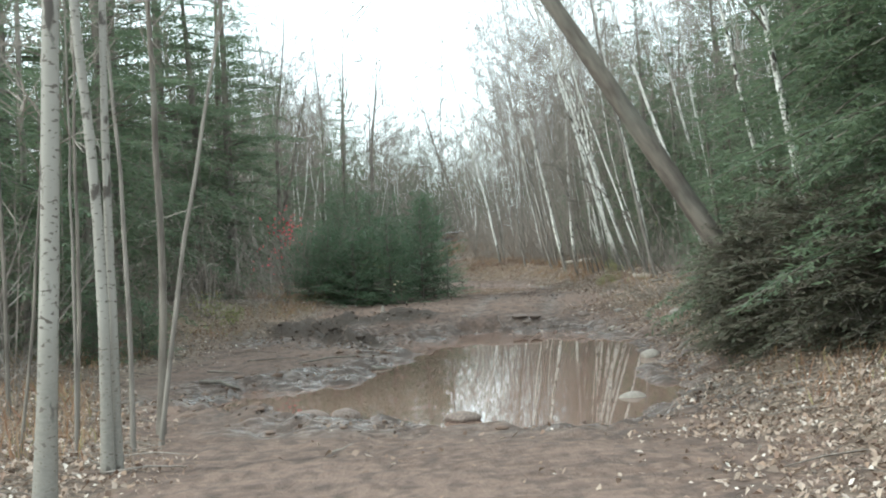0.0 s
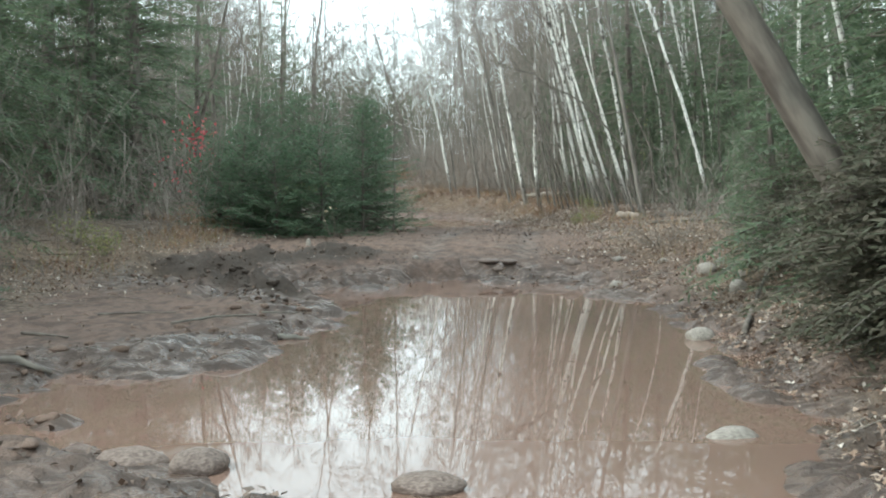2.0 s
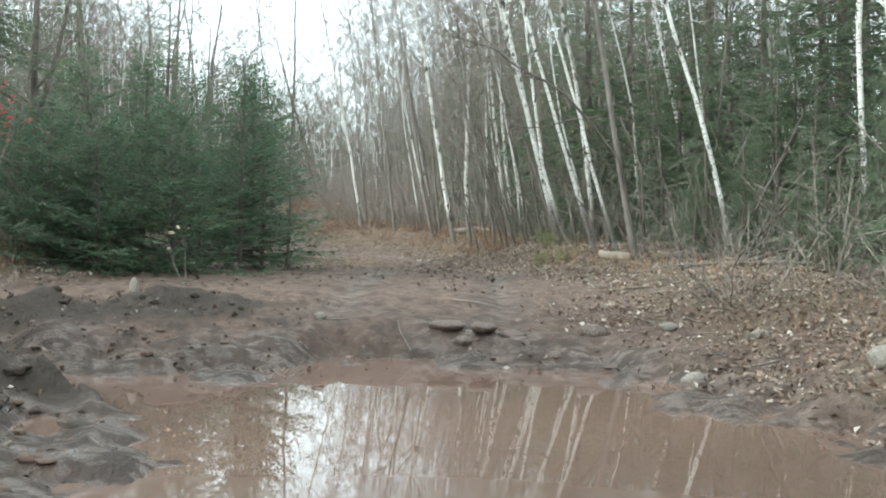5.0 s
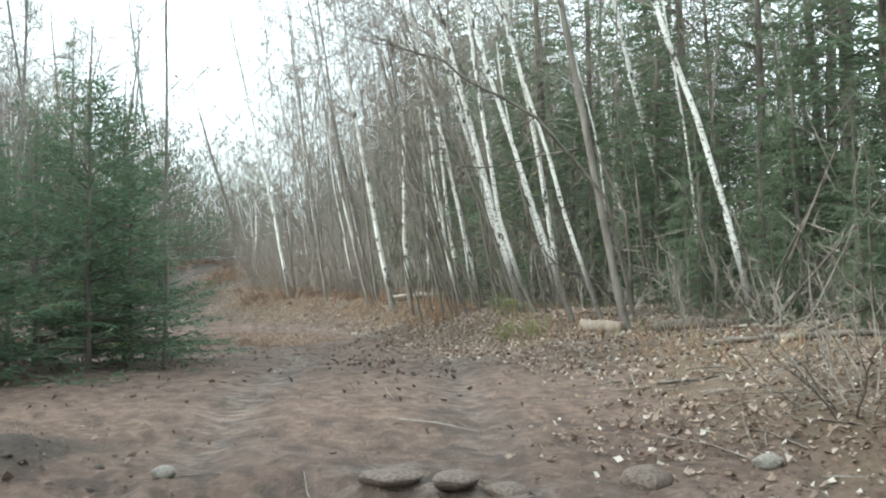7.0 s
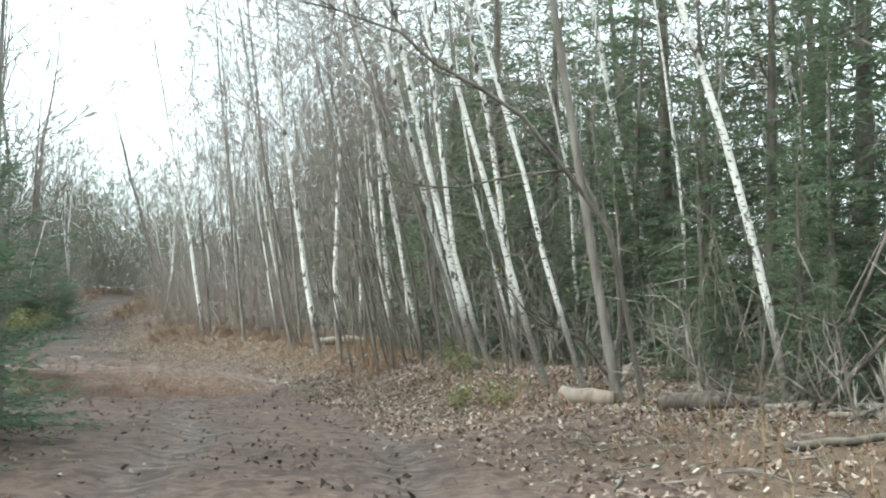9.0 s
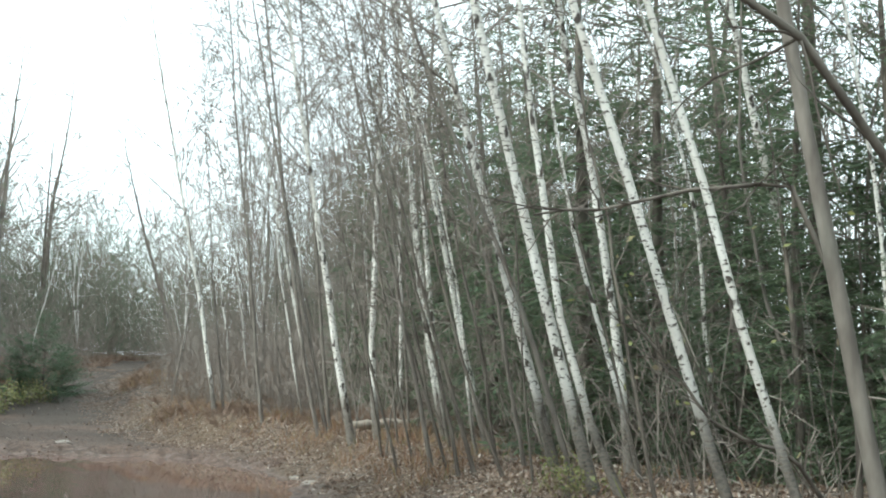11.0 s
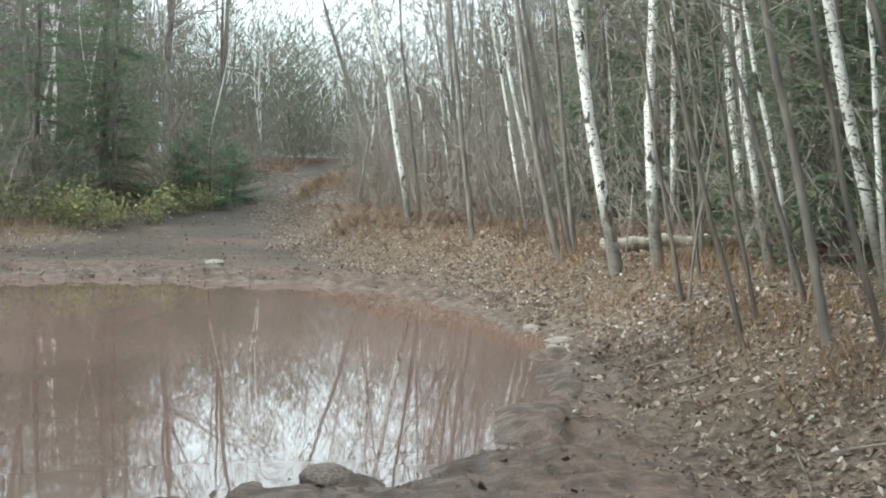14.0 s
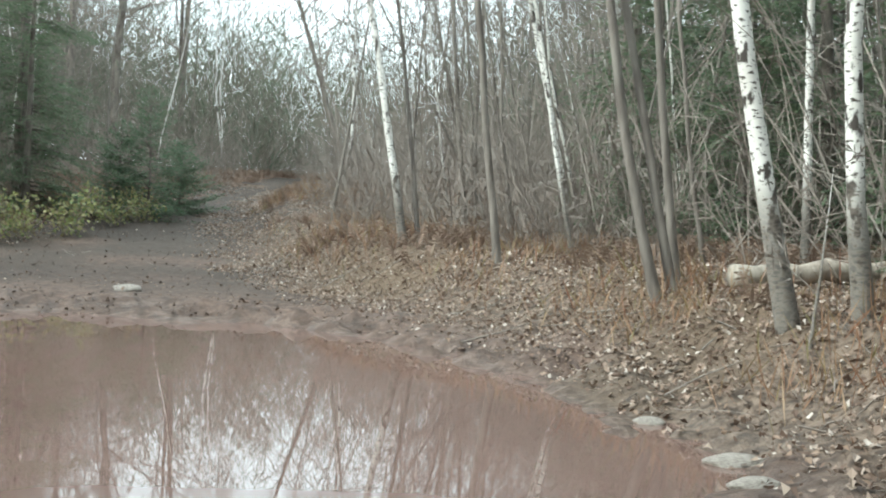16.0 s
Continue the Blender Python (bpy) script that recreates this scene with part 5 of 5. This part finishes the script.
for x, y, a, L, r in [(-2.8, 14.85, 10, 0.5, 0.03), (-1.7, 17.6, 25, 0.9, 0.013), (-1.3, 18.4, -5, 0.7, 0.011), (-2.6, 18.2, 12, 0.8, 0.011), (-3.1, 16.6, -20, 0.5, 0.014), (-0.85, 16.9, 3, 0.3, 0.03),
                      (4.3, 25.6, -8, 0.7, 0.012), (4.8, 25.2, 30, 0.9, 0.014), (5.3, 38.4, -35, 1.4, 0.014), (3.9, 27.0, 60, 0.5, 0.01), (4.9, 34.6, -50, 1.2, 0.012), (5.6, 27.1, 5, 1.3, 0.03), (6.2, 26.6, -10, 1.5, 0.035)]:
    dx, dy = math.cos(radians(a)) * L / 2, math.sin(radians(a)) * L / 2
    log("fallen_stick", [(x - dx, y - dy, ground_at(x - dx, y - dy) + r), (x, y, ground_at(x, y) + r * 1.3), (x + dx, y + dy, ground_at(x + dx, y + dy) + r)], [r, r * 0.9, r * 0.6],
        M_DARKBARK, "broken stick lying on the muddy ground", 6)


# ---- small shrubs with leaves left on them ----
def leafy_shrub(name, seed, height, width, leaves, leaf, material, label, stems=14, low=2, loose=0.10):
    rs = np.random.RandomState(seed)
    thing = new(name)
    st, lf = Shape(), Shape()
    P = []
    for _ in range(stems):
        a = rs.uniform(0, 6.28)
        p = wander(rs, np.array((0, 0, -0.05)), np.array((math.cos(a) * width / height, math.sin(a) * width / height, 1.0)), height * rs.uniform(0.6, 1.1), 5, 0.15)
        st.tube(p, [0.008, 0.007, 0.006, 0.005, 0.004, 0.002], 3)
        P += p[low:]
    P = np.array(P)
    c = P[rs.randint(len(P), size=leaves)] + rs.normal(0, loose * height, (leaves, 3))
    d = rows_unit(rs.normal(0, 1, (leaves, 3)))
    lf.blades(c, d, rows_unit(np.cross(d, rs.normal(0, 1, (leaves, 3)))), rs.uniform(0.6, 1.2, leaves) * leaf, rs.uniform(0.4, 0.6, leaves) * leaf)
    tagged(st.done("stem_tangle", M_TWIG, thing), kind="stuff")
    tagged(lf.done("foliage", material, thing, False), kind="stuff")
    return tagged(thing, label, "shrub")


bushes = Kind([leafy_shrub("leafy_shrub", 700 + i, 0.9, 0.6, 420, 0.10, M_GREEN, "low shrub with fading yellow-green leaves") for i in range(2)])
for x, y, s, k in [(-3.6, 60.9, 1.0, 0), (-3.0, 61.8, 1.1, 1), (-4.3, 60.4, 1.2, 1), (-2.5, 63.8, 0.9, 0), (-4.9, 61.4, 1.2, 0), (-2.2, 64.8, 0.9, 1), (-5.6, 60.5, 1.2, 1), (5.0, 32.6, 0.35, 0), (4.7, 33.3, 0.35, 1), (5.5, 36.0, 0.5, 1), (-4.9, 24.5, 0.6, 0), (-4.2, 23.6, 0.5, 1)]:
    bushes.put(k, stand(x, y, 0, 0, x * 90, s), group="shrubs with leaves left")
red = leafy_shrub("red_maple_sapling", 720, 2.0, 0.25, 110, 0.11, M_RED, "thin sapling with a last spray of red leaves", 4, 4, 0.11)
red.matrix_basis = stand(-4.05, 31.6, 0, 0, 0, 1.1)
twig = leafy_shrub("pale_leaf_sapling", 730, 1.0, 0.12, 6, 0.075, M_PALE, "thin sapling with a few pale leaves before the spruces", 2, 4, 0.06)
twig.matrix_basis = stand(-0.8, 25.3, 0, 0, 0, 1)
yellow = Kind([leafy_shrub("yellow_leaf_sapling", 740 + i, 2.6, 0.35, 16, 0.085, M_GREEN, "thin sapling keeping a few yellow-green leaves", 3, 3, 0.07) for i in range(2)])
for x, y, s, k in [(6.3, 35.0, 1.0, 0), (6.9, 36.6, 1.1, 1), (7.3, 38.0, 1.1, 0), (6.8, 33.6, 0.9, 1)]:
    yellow.put(k, stand(x, y, -8, 0, x * 70, s), group="saplings with leaves left")
